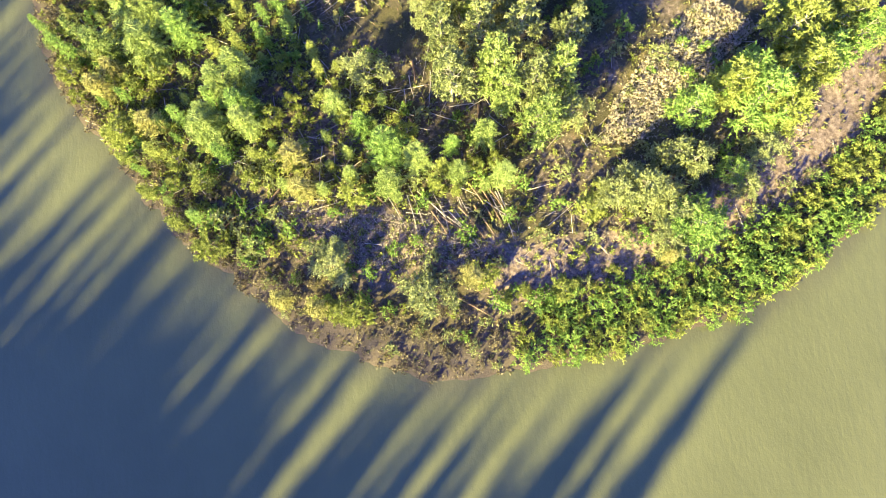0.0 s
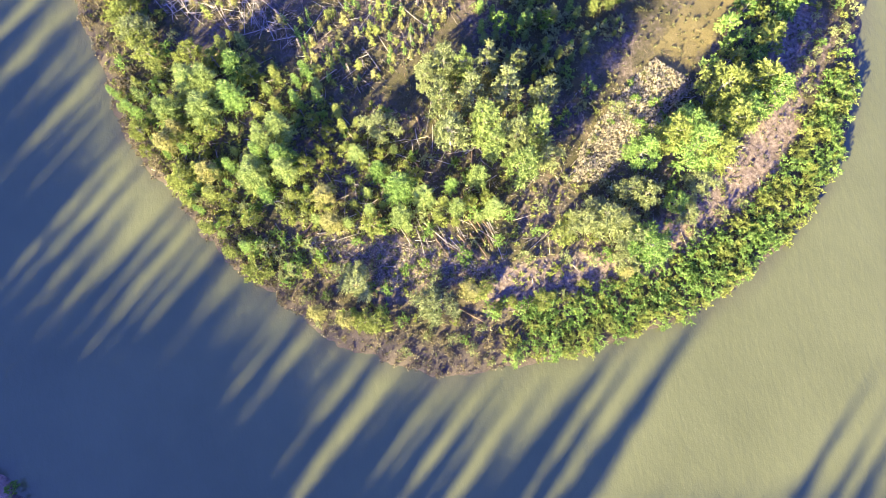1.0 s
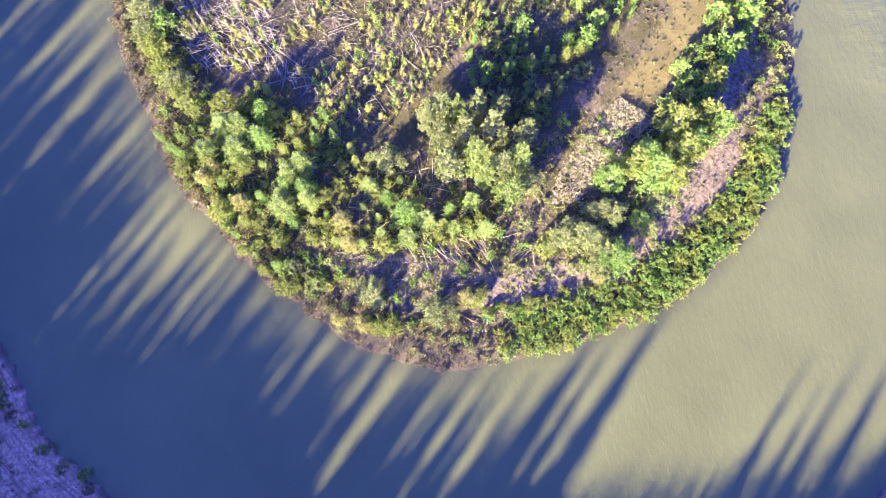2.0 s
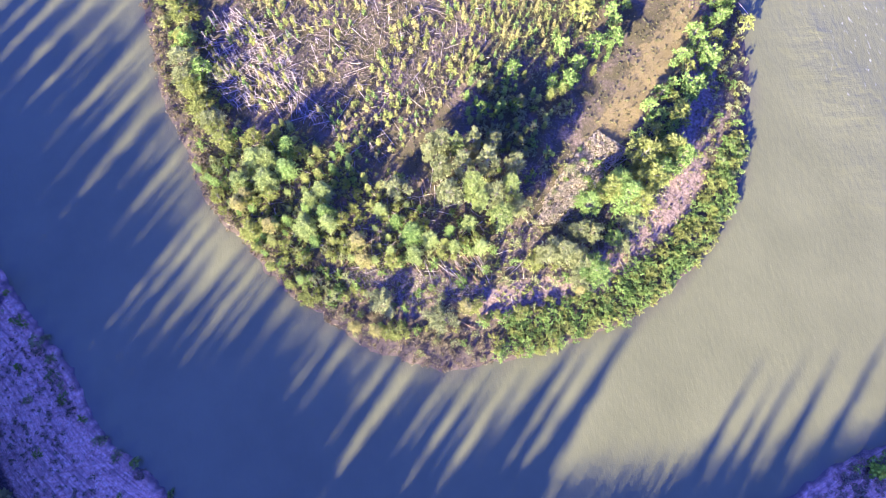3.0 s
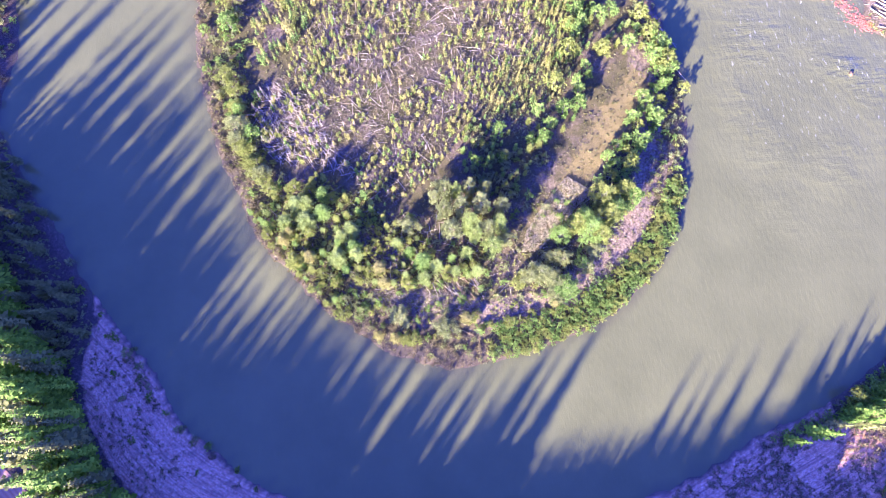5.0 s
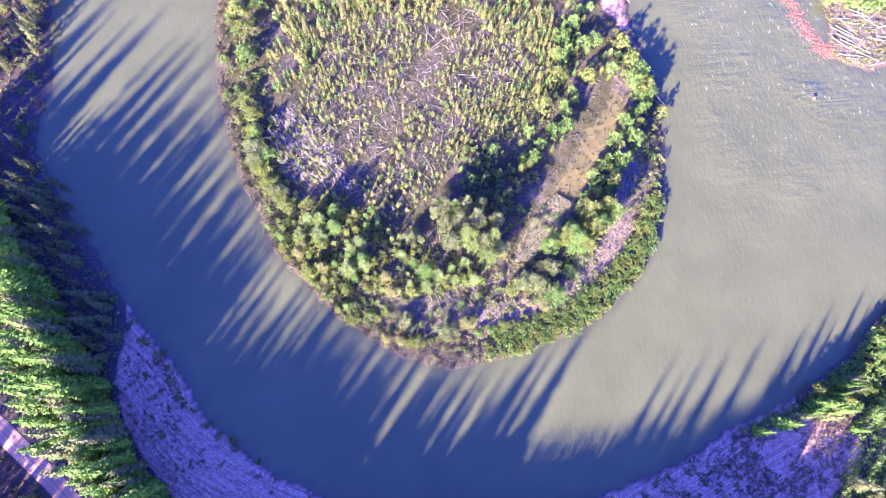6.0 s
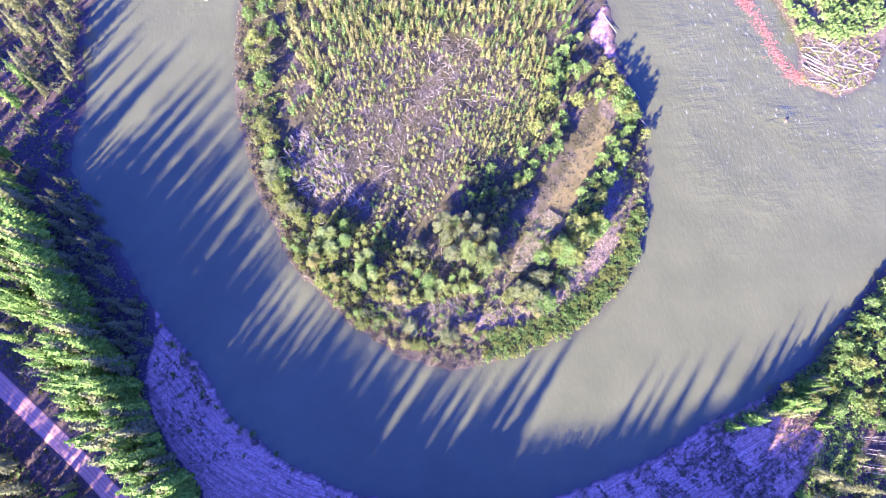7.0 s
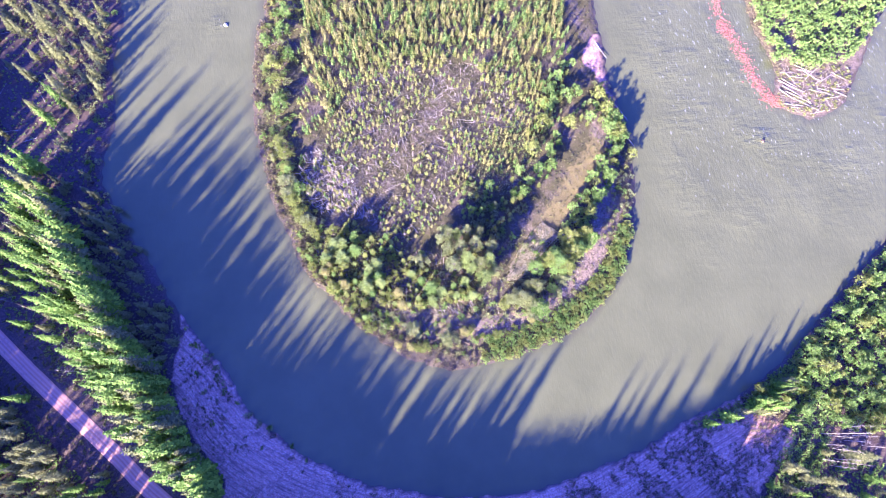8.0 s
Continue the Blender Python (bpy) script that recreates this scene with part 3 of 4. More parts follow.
def joined(name, kinds, spots, g, label, category):
    """Many plants as one object of stuff, each a turned copy of one of the kinds."""
    mats, verts, faces, ids, off = [], [], [], [], 0
    xy = np.array(spots, float)
    zs = np.maximum(height(xy[:, 0], xy[:, 1]), 0.02)
    data = []
    for k in kinds:
        one = []
        for o in k.children:
            m = o.data.materials[0]
            if m not in mats:
                mats.append(m)
            v = np.empty(len(o.data.vertices) * 3)
            o.data.vertices.foreach_get("co", v)
            one.append((v.reshape(-1, 3), [tuple(p.vertices) for p in o.data.polygons], mats.index(m)))
        data.append(one)
    for (x, y, s), z in zip(xy, zs):
        a = g.uniform(0, 6.3)
        turn = np.array([[math.cos(a), -math.sin(a), 0], [math.sin(a), math.cos(a), 0], [0, 0, 1]]) * s
        for v, f, m in data[g.randint(len(data))]:
            verts.append(v @ turn.T + (x, y, z))
            faces.extend([tuple(i + off for i in q) for q in f])
            ids.extend([m] * len(f))
            off += len(v)
    me = bpy.data.meshes.new(name)
    me.from_pydata(np.concatenate(verts).tolist(), [], faces)
    for m in mats:
        me.materials.append(m)
    me.polygons.foreach_set("material_index", ids)
    return tagged(new(name, me), label, category, kind="stuff")


far_firs = [conifer(61, 20, 3.4, SPRUCE, GREEN_FIR, 0.06, 10, True), conifer(62, 23, 3.6, SPRUCE, GREEN_FIR, 0.06, 11, True), conifer(63, 17, 3.0, SPRUCE, GREEN_FIR, 0.05, 9, True)]
SLOPE = [(-170, -66), (-110, -68), (-60, -70), (60, -70), (110, -70), (110, -96), (40, -100), (-120, -100), (-180, -88)]
ROADSIDE = [(-128, -34), (-108, -34), (-82, -52), (-40, -64), (-55, -82), (-110, -66), (-140, -46)]
WEST_OUT = [(-231.1, 192.4), (-164.6, 186.4), (-156.2, 79.2), (-159.8, 42.8), (-212.1, 64.5)]
ROAD_OUT = [(-196.9, 47.0), (-155.6, 36.5), (-152.1, 15.5), (-147.5, -19.8), (-188.7, -14.7)]
SOUTH_EAST = [(60, -75), (110, -74), (150, -80), (150, -112), (60, -112)]
# mostly unseen forest, added so that its shade falls on road and banks
spots = (scatter(SLOPE, 170, 4.0, g, 0.8, 1.15) + scatter(WEST_OUT, 110, 3.6, g, 0.9, 1.2) + scatter(SOUTH_EAST, 60, 3.4, g, 0.9, 1.2)
         + scatter(ROAD_OUT, 130, 2.8, g, 0.8, 1.0) + scatter(ROADSIDE, 130, 3.0, g, 0.8, 1.15))
joined("conifer_forest", far_firs, spots, g, "dense green conifers behind the road, mostly out of view, added for shade", "forest")
GRAVELS = [smooth(q + q[:1]) for q in (GRAVEL_WEST, GRAVEL_EAST)]


def stands(tips, r, lo=24.0):
    """For each tip of a shadow the nearest wooded spot whose tree throws it: x, y and the tree's height."""
    t = np.array([tuple(p) for p in tips])
    s = np.arange(lo, lo + 100.0, 2.0)[None, :] + r.uniform(0, 3, (len(t), 1))
    x, y = t[:, :1] - SHADE.x * s, t[:, 1:] - SHADE.y * s
    d = land(x, y)
    up = s / LENGTH - np.maximum(height(x, y, d), 0)
    ok = (d > 3.5) & (distance(x, y, ROADWAY) > np.where((x < -66) & (y > -48) & (x + y > -117), 9.5, 4.5)) & (up < 39) & ~((x < -84) & (y > 14) & (d < 15))
    for q in GRAVELS:
        ok &= signed(x, y, q) < -0.5
    i = np.arange(len(t))[ok.any(1)]
    near = ok.argmax(1)[i]
    k = np.minimum(near + r.randint(0, 8, len(i)), s.shape[1] - 1)
    k = np.where(ok[i, k] & (up[i, k] < 27), k, near)
    return list(zip(x[i, k], y[i, k], up[i, k] + 0.8))


def along(line, gap, r):
    """Points on a line, about a gap apart."""
    p = np.array(line, float)
    far = np.concatenate([[0], np.cumsum(np.hypot(*np.diff(p, axis=0).T))])
    at = np.arange(0, far[-1], gap) + r.uniform(-0.3, 0.3, len(np.arange(0, far[-1], gap))) * gap
    return np.stack([np.interp(at, far, p[:, 0]), np.interp(at, far, p[:, 1])], -1)


# where the shadow of the closed wood ends on the water, and where single taller trees reach on to the island
CLOSED_WEST = [(-108.3, 113.6), (-99.8, 99.9), (-85.9, 79.2), (-72.2, 60.5), (-58.8, 43.4), (-45.9, 27.8), (-35.2, 13.9), (-31.3, 3.1), (-17.0, -7.5), (0.2, -13.5)]
CLOSED_EAST = [(0.2, -13.5), (12.0, -12.5), (24.9, -14.5), (38.4, -15.4), (56.0, -15.3), (75.8, -15.2), (88.3, -13.0), (103.9, -7.1), (122.8, 1.5), (134, 9)]
SHORE_TIPS = [(-74, 122), (-63, 112), (-59.5, 100), (-57, 84), (-53.7, 70), (-48.4, 54.7), (-43, 43.6), (-35.8, 33.7), (-26.7, 23.6), (-17.7, 15.8), (-8.5, 9.9), (2.7, 4.5), (12, -2)]
NORTH_TIPS = [(-99.7, 150.6), (-92.1, 142.2), (-87.3, 139.2), (-81.3, 135.3), (-77.0, 134.2), (-73.4, 119.7), (-63.0, 128.5), (-61.3, 114.8), (-60.4, 109.9)]
EAST_TIPS = [(67.4, 0.4), (68.8, -4.4), (77.1, 0.5), (84.3, 1.0), (96.2, 4.2), (102.1, -0.7), (109.3, 4.4), (117.5, 8.7), (118.4, 6.6), (128.8, 12.1), (128.9, 7.4)]
SOUTH_TIPS = [(12.5, -8.5), (14.0, -5.0), (17.8, 2.0), (16.5, -4.0), (25.6, 4.0), (23.5, -4.0), (31.9, 10.0), (33.5, 7.5), (44.3, 12.5), (42.5, 11.0), (39.2, 6.2), (27.0, -6.0)]
g = np.random.RandomState(17)
tips = [p + (g.uniform(2, 8) if p.x < -46 else g.uniform(1, 4)) * SHADE.xy for p in map(Vector, along(CLOSED_WEST, 1.5, g))]
tips += [p - g.uniform(0, 8) * SHADE.xy for p in map(Vector, along(CLOSED_WEST, 2.0, g))]
tips += [p + g.uniform(1.2, 3.5) * SHADE.xy for p in map(Vector, along(CLOSED_EAST, 1.0, g))]
tips += [p - g.uniform(0, 5) * SHADE.xy for p in map(Vector, along(CLOSED_EAST, 1.6, g))]
tips += [p + g.uniform(-2, 2) * SHADE.xy for p in map(Vector, along([(96, -30), (108, -20), (118, -18), (126, -12), (132, -2)], 1.4, g))]
beside = Vector((SHADE.y, -SHADE.x))
for p in map(Vector, along(SHORE_TIPS, 4.6, g)):
    west = p.x < -38
    reach = g.uniform(3, 16) if west else g.uniform(4, 16)
    tips += [p + (reach - g.uniform(0, 7) * (k > 0)) * SHADE.xy + beside * (g.uniform(-0.4, 0.4) + (0, 1.1, -1.1, 2.0, -2.0)[k]) for k in range(g.randint(3, 5) if west else g.randint(2, 4))]
tips += [p + (g.uniform(-4, 9) if p.x < -38 else g.uniform(-5, 7)) * SHADE.xy for p in map(Vector, along(SHORE_TIPS, 3.4, g))]
tips += [p + g.uniform(3, 15) * SHADE.xy for p in map(Vector, along(SHORE_TIPS[2:11], 1.9, g))]
for p in map(Vector, NORTH_TIPS):
    tips += [p + 5 * SHADE.xy, p + beside * 1.2 + 1 * SHADE.xy, p - beside * 1.4 - 2 * SHADE.xy]
tips += [Vector(p) + 4 * SHADE.xy for p in EAST_TIPS] + [Vector(p) + 6 * SHADE.xy for p in SOUTH_TIPS]
tips += [Vector(p) - 1 * SHADE.xy + beside * g.uniform(-1, 1) for p in EAST_TIPS[3:]] + [Vector(p) + g.uniform(-4, 3) * SHADE.xy + beside * g.choice([-1.2, 1.2]) for p in SOUTH_TIPS[::2]]
feet = stands(tips, g)
# more trees added only to keep open wood, gravel and corner in shade
feet += stands([(x, y) for x, y, _ in scatter(FOREST_SPARSE, 130, 2.5, g)], g, 42.0)
feet += stands([(x, y) for x, y, _ in scatter(GRAVEL_WEST, 60, 3.0, g)], g)
feet += stands([(x, y) for x, y, _ in scatter(GRAVEL_EAST, 70, 3.0, g, keep=lambda x, y: x > 84)], g)
feet += stands([(x, y) for x, y, _ in scatter(CORNER, 60, 2.5, g)], g, 36.0)
shown, hidden = [], []
for x, y, h in feet:  # those near the road and the bank stand a few metres apart, as things of their own
    if x < -62 and y > -34:
        if all((x - u) ** 2 + (y - v) ** 2 > 1.4 ** 2 for u, v, _ in shown):
            shown.append((x, y, h / 20))
    else:
        hidden.append((x, y, h / 20))
settle(firs, [(x, y, s * 1.11) for x, y, s in shown[::5]], g)
rest = [q for k, q in enumerate(shown) if k % 5]
slender = [conifer(81 + k, 20, 2.3, m, GREEN_FIR, 0.1, 18, True) for k, m in enumerate((SPRUCE, SPRUCE_DRY, SPRUCE))]
joined("slender_conifers", slender, rest, g, "slender green and olive conifers in the wood by the road", "forest")
retire(slender)
# mostly unseen trees, added and sized for the shadows they throw
slim = [conifer(71 + k, 20, 2.9, SPRUCE if k else SPRUCE_DRY, GREEN_FIR if k else DULL_FIR, 0.05, 15, True) for k in range(3)]
joined("tall_conifers", slim, hidden, g, "tall slim green conifers, mostly out of view, added for their shadows on the river", "forest")
retire(slim)
outline = [conifer(65 + k, 17 + 2 * k, 3.3, SPRUCE, GREEN_FIR, 0.05, 4, True) for k in range(2)]
RING = [(-420, -260), (460, -260), (460, 420), (-420, 420)]
joined("far_woods", outline, scatter(RING, 500, 8.0, g, 0.6, 1.2, lambda x, y: (x < -235) | (x > 255) | (y < -150) | (y > 230)), g, "wide conifer woods round the river bend", "forest")
retire(outline)
joined("conifer_stand", firs[:1] + dulls, scatter(FOREST_ROAD, 100, 2.8, g, 0.65, 0.95), g, "stand of dull green conifers beyond the road", "forest")
retire(firs + dulls + far_firs)

# broadleaf trees of the island
COTTON = "bushy green cottonwood tree on the river island"
WILLOW = "pale olive willow tree on the river island"
GOLD = "yellowing broadleaf tree on the river island"
LIME = "fresh lime-green young tree on the river island"
g = np.random.RandomState(5)
TALL = "tall pale olive poplar in the grove on the river island"
SOFT = "feathery light green larch on the river island"
TREES = [feathery("larch_tree", 21 + k, 8.2, 2.5, m, SOFT, "tree", "island trees", 17, 9) for k, m in enumerate((LARCH, LEAF, LARCH))]
POPLARS = [leafy("cottonwood_tree", 24 + k, 10.5, 2.8, m, COTTON, "tree", "island trees", 20, 6500, 0.19, PALE_BARK, 0.2) for k, m in enumerate((LEAF, LEAF_LIME, LEAF))]
WILLOWS = [leafy("willow_tree", 31 + k, 6.5, 2.7, LEAF_DULL, WILLOW, "tree", "island trees", 16, 6000, 0.16, PALE_BARK, 0.2) for k in range(3)]
GROVE = [leafy("poplar_tree", 37 + k, 14.0, 2.15, m, TALL, "tree", "island trees", 26, 7500, 0.18, PALE_BARK, 0.2) for k, m in enumerate((LEAF_DULL, LARCH, LEAF_DULL))]
GOLDS = [feathery("young_larch", 41 + k, 5.8, 1.9, LEAF_GOLD, GOLD, "tree", "island trees", 13, 8) for k in range(2)]
LIMES = [leafy("young_tree", 51 + k, 5.0, 2.0, LEAF_LIME, LIME, "tree", "island trees", 10, 3200, 0.16, PALE_BARK, 0.2) for k in range(3)]


def clumped(spots, r):
    """A wide spot becomes three trees that stand close together."""
    out = []
    for x, y, s in spots:
        if s < 1.4:
            out.append((x, y, s))
            continue
        a = r.uniform(0, 6.3)
        out += [(x + 1.5 * s * math.cos(a + 2.1 * k), y + 1.5 * s * math.sin(a + 2.1 * k), s * r.uniform(0.55, 0.75)) for k in range(3)]
    return out


settle(TREES, clumped([(-33.6, 49.9, 2.13), (-27.9, 52.8, 1.87), (-21.3, 40.5, 1.62), (-19.2, 44.4, 1.27), (-23.3, 37.0, 1.29), (-18.5, 37.8, 1.17)], g), g, rise=False)
settle(TREES, [(-1.4, 33.6, 1.45), (2.2, 32.2, 1.1), (-1.4, 29.3, 1.1), (6.5, 34.2, 0.72), (-7.4, 39.5, 0.91), (-4.6, 36.8, 0.83), (10.6, 35.2, 1.0), (12.5, 30.0, 1.0), (7.0, 30.4, 0.82), (-6.0, 31.0, 0.64)], g, rise=False)
settle(POPLARS, [(40.2, 39.4, 1.2), (44.0, 37.2, 1.4), (43.1, 40.6, 1.15), (46.6, 35.6, 1.0), (49.3, 40.4, 1.25), (48.8, 46.3, 1.4), (51.6, 42.5, 1.1), (54.4, 46.8, 1.4), (56.8, 45.2, 1.1), (36.3, 37.0, 0.9)], g, rise=False)
settle(POPLARS + WILLOWS[:1], [(44.9, 32.2, 1.0), (33.4, 24.0, 1.3), (35.2, 22.6, 1.1), (42.3, 27.6, 0.85), (41.0, 29.2, 0.64), (32.4, 20.8, 0.88), (31.5, 27.0, 1.1)], g, rise=False, squat=0.75)
settle(GROVE, [(12.0, 42.5, 1.2), (15.6, 47.2, 1.15), (17.3, 35.6, 1.15), (7.0, 41.0, 1.2), (19.6, 41.0, 1.15), (16.6, 39.6, 1.1), (10.2, 46.8, 1.1), (21.0, 46.0, 1.0), (13.2, 38.6, 0.95), (6.0, 46.0, 0.95), (6.5, 52.5, 0.95), (9.8, 51.5, 0.9), (3.5, 51.0, 0.8), (13.4, 52.5, 0.9), (17.5, 52.0, 0.8)], g, rise=False)
settle(WILLOWS, [(8.4, 51.0, 1.25), (6.3, 54.0, 1.1), (21.4, 37.7, 1.0), (-3.6, 44.2, 1.05), (33.4, 31.5, 1.08), (36.0, 30.6, 1.16), (29.7, 27.6, 1.28), (26.4, 27.2, 0.92), (25.0, 62.0, 0.7)], g, rise=False)
settle(WILLOWS, [(-8.5, 20.0, 1.15), (2.9, 15.9, 1.21)], g, rise=False, squat=0.6)
settle(GOLDS, [(13.2, 50.6, 1.3), (-37.5, 44.0, 1.3), (-35.6, 46.2, 1.1), (-12.9, 33.4, 1.7), (-11.8, 29.2, 1.4), (-30.9, 39.0, 1.28), (31.9, 19.0, 0.89), (8.2, 17.7, 1.29), (-10.5, 14.8, 1.15), (-14.6, 16.0, 1.01)], g, rise=False, squat=0.95)
settle(LIMES, [(22.9, 25.7, 1.04), (9.9, 18.0, 1.02), (-5.8, 14.3, 1.08), (-7.9, 14.4, 0.94), (-23.5, 23.3, 1.37), (19.3, 15.8, 0.85), (25.6, 17.9, 0.44), (14.5, 15.7, 0.54), (12.1, 15.1, 0.54), (20.7, 16.1, 0.54), (-35.1, 38.3, 1.6), (24.5, 28.2, 0.7)], g, rise=False, squat=0.6)
settle(LIMES + WILLOWS[:1], [(-46.9, 71.7, 1.5), (-43.8, 67.1, 1.38), (-41.8, 62.6, 1.28), (-48.4, 74.6, 1.25), (-40.3, 59.2, 1.37), (-48.9, 78.9, 1.59), (-47.0, 72.8, 1.71), (-45.1, 66.9, 1.56), (-48.9, 84.8, 1.34), (-42.6, 63.8, 1.3), (-49.5, 91.0, 1.49), (-51.5, 95.8, 1.5)], g, rise=False, squat=0.8)
YOUNG = "bushy light-green young conifer on the river island"
youngs = [feathery("young_conifer", 35 + k, 4.4 + 0.7 * k, 1.25, m, YOUNG, "tree", "island trees", 12, 7, 0.04, 0.3) for k, m in enumerate((LARCH, LEAF_LIME, LEAF))]
WEST_WOOD = [(-46.4, 53.5), (-28.4, 62.7), (-13.8, 53.7), (-8.6, 45.3), (-16.8, 40.9), (-13.9, 36.1), (-16.8, 29.4), (-22.6, 33.5), (-23.9, 24.6), (-29.6, 23.4), (-38.8, 35.8)]
settle(youngs + LIMES[:1], scatter(WEST_WOOD, 85, 2.2, g, 0.55, 1.1), g)
MID_WOOD = [(-16.8, 39.4), (-7.8, 46.0), (-0.4, 41.7), (3.6, 32.3), (12.4, 32.6), (13.7, 29.5), (4.9, 28.4), (-6.7, 27.5), (-16.8, 29.4)]
settle(youngs[:2] + LIMES[:1], scatter(MID_WOOD, 34, 2.4, g, 0.5, 1.0), g)
UPPER_WOOD = [(38.9, 73.9), (46.8, 82.3), (41.5, 90.0), (51.5, 111.0), (61.0, 133.2), (64.5, 132.9), (62.7, 109.9), (75.0, 91.3), (69.7, 87.1), (59.7, 92.9), (44.6, 68.7), (30.6, 61.2), (15.7, 60.6), (16.9, 69.4), (27.7, 70.5)]
WOOD = "bushy green broadleaf tree in the wood on the bank"
FAR_TREES = [leafy("broadleaf_tree", 25 + k, 6.5, 2.5, m, WOOD, "tree", "bank trees", 12, 900, 0.36, PALE_BARK) for k, m in enumerate((LEAF, LEAF, LEAF_LIME))]
EAST_WOOD = [(176.6, 42.1), (150.9, 24.1), (135.8, 10.1), (122.3, -0.4), (104.7, -12.0), (104.9, -18.7), (120.1, -22.4), (125.6, -17.4), (128.2, -29.0), (145.2, -32.9), (169.4, -33.9), (197.9, 32.0)]
settle(FAR_TREES, [(63.7, 61.8, 1.09), (59.4, 55.6, 1.08), (69.4, 69.0, 1.1), (76.6, 83.2, 1.04), (72.8, 88.3, 1.04), (66.7, 75.0, 0.95), (73.5, 78.9, 0.79), (80.2, 77.5, 0.72), (47.8, 93.2, 1.12), (42.2, 82.8, 1.18), (56.5, 111.8, 1.15), (43.6, 74.0, 1.01), (58.1, 92.2, 1.12), (58.5, 104.2, 0.97), (52.6, 106.0, 0.97), (36.3, 74.7, 0.85), (49.2, 101.5, 0.89), (63.1, 105.0, 0.98), (-44.4, 75.5, 1.05), (-48.1, 83.6, 0.91), (-49.8, 111.4, 1.25), (-52.3, 128.6, 1.27), (-47.8, 142.0, 1.46), (-54.0, 138.8, 1.12), (-45.7, 131.7, 0.96), (-50.5, 121.1, 1.1), (-45.8, 150.9, 1.14), (75.2, 92.8, 1.45), (76.1, 86.3, 1.44), (73.7, 96.6, 1.3), (72.0, 102.8, 1.22)], g, rise=False)
settle(FAR_TREES[:1] + youngs, scatter(UPPER_WOOD, 80, 2.2, g, 0.55, 1.0), g)
EAST_RIM_WOOD = [(58.7, 51.6), (69.0, 66.1), (73.4, 77.2), (79.6, 86.1), (78.2, 95.9), (73.1, 92.8), (72.6, 84.4), (64.9, 73.4), (56.5, 62.9), (48.3, 52.7), (49.6, 48.2)]
settle(FAR_TREES, scatter(EAST_RIM_WOOD, 40, 2.1, g, 0.5, 0.85), g)
DARK_WOOD = [(16.0, 73.6), (21.1, 74.7), (24.1, 65.3), (32.3, 64.5), (36.8, 71.7), (37.1, 59.6), (29.7, 55.9), (26.2, 50.4), (18.0, 49.8), (13.9, 54.5), (12.4, 66.4)]
settle(youngs, scatter(DARK_WOOD, 55, 1.6, g, 0.3, 0.8), g)
retire(youngs)
BUSHES = [leafy("bush", 28 + k, 3.0, 1.9, m, WOOD, "bush", "bank trees", 7, 165, 0.47, PALE_BARK) for k, m in enumerate((LEAF, LEAF))]
settle(FAR_TREES, scatter(EAST_WOOD, 165, 2.7, g, 0.55, 1.05), g)
ISLET_WOOD = [(147.5, 164.0), (143.4, 141.7), (143.4, 125.3), (146.3, 111.3), (159.8, 106.6), (177.4, 109.3), (188.4, 121.0), (203.3, 136.1), (210.7, 158.4)]
settle(FAR_TREES, scatter(ISLET_WOOD, 26, 3.0, g, 0.4, 0.6), g)
joined("thicket", BUSHES, scatter(ISLET_WOOD, 420, 1.35, g, 0.8, 1.35) + scatter(EAST_WOOD, 330, 1.8, g, 0.7, 1.3), g, "dense bright green thicket of young broadleaf bushes", "thicket")
retire(BUSHES + FAR_TREES + TREES + POPLARS + GROVE + WILLOWS + GOLDS + LIMES)

# shrubs
g = np.random.RandomState(7)
SHRUB = "low leafy green shrub on the river bank"
OLIVE = "pale olive willow shrub on the island's sandy ground"
BROWN = "dry brown brush at the water's edge"
YELLOW = "lime-yellow shrub on the island's sandy ground"
greens = [leafy("shrub", 71 + k, 1.7, 1.3, LEAF, SHRUB, "shrub", "bank shrubs", 9, 640, 0.17, BARK, 0.1, 1) for k in range(3)]
olives = [leafy("olive_shrub", 81 + k, 2.0, 1.4, LEAF_DULL, OLIVE, "shrub", "bank shrubs", 9, 600, 0.17, BARK, 0.1, 1) for k in range(3)]
limes = [leafy("shrub", 91 + k, 1.4, 1.1, LEAF_LIME, YELLOW, "shrub", "bank shrubs", 8, 560, 0.16, BARK, 0.1, 1) for k in range(2)]
browns = [leafy("brush", 101 + k, 1.3, 1.2, BRUSH, BROWN, "shrub", "bank brush", 8, 480, 0.16, BARK, 0.1, 1) for k in range(2)]


def into(lo, hi):
    """Keeps spots that lie between lo and hi metres from the island's edge."""
    return lambda x, y: (signed(x, y, ISLAND) > lo) & (signed(x, y, ISLAND) < hi)


RIM_WEST = [(-70, 175), (-70, 60), (-45, 30), (-22, 12), (-10, 22), (-22, 40), (-36, 62), (-40, 100), (-38, 175)]
RIM_SOUTH = [(-30, 28), (-20, 8), (0, 0), (18, 2), (18, 16), (-6, 20), (-22, 34)]
RIM_EAST = [(12, 3), (40, 5), (75, 30), (82, 50), (72, 52), (60, 34), (38, 22), (16, 16)]
RIM_UPPER = [(70, 40), (85, 60), (85, 110), (70, 110), (66, 70), (60, 44)]
settle(greens + limes, scatter(RIM_WEST, 95, 1.7, g, 0.8, 1.5, into(2.5, 16)), g)
settle(olives, scatter(RIM_WEST, 70, 1.7, g, 0.8, 1.4, into(3, 14)), g)
settle(browns, scatter(RIM_WEST, 110, 1.4, g, 0.7, 1.3, into(0.3, 5), 0.2), g)
settle(browns + olives[:1], scatter(RIM_SOUTH, 50, 1.7, g, 0.5, 1.0, into(0.2, 9), 0.1), g)
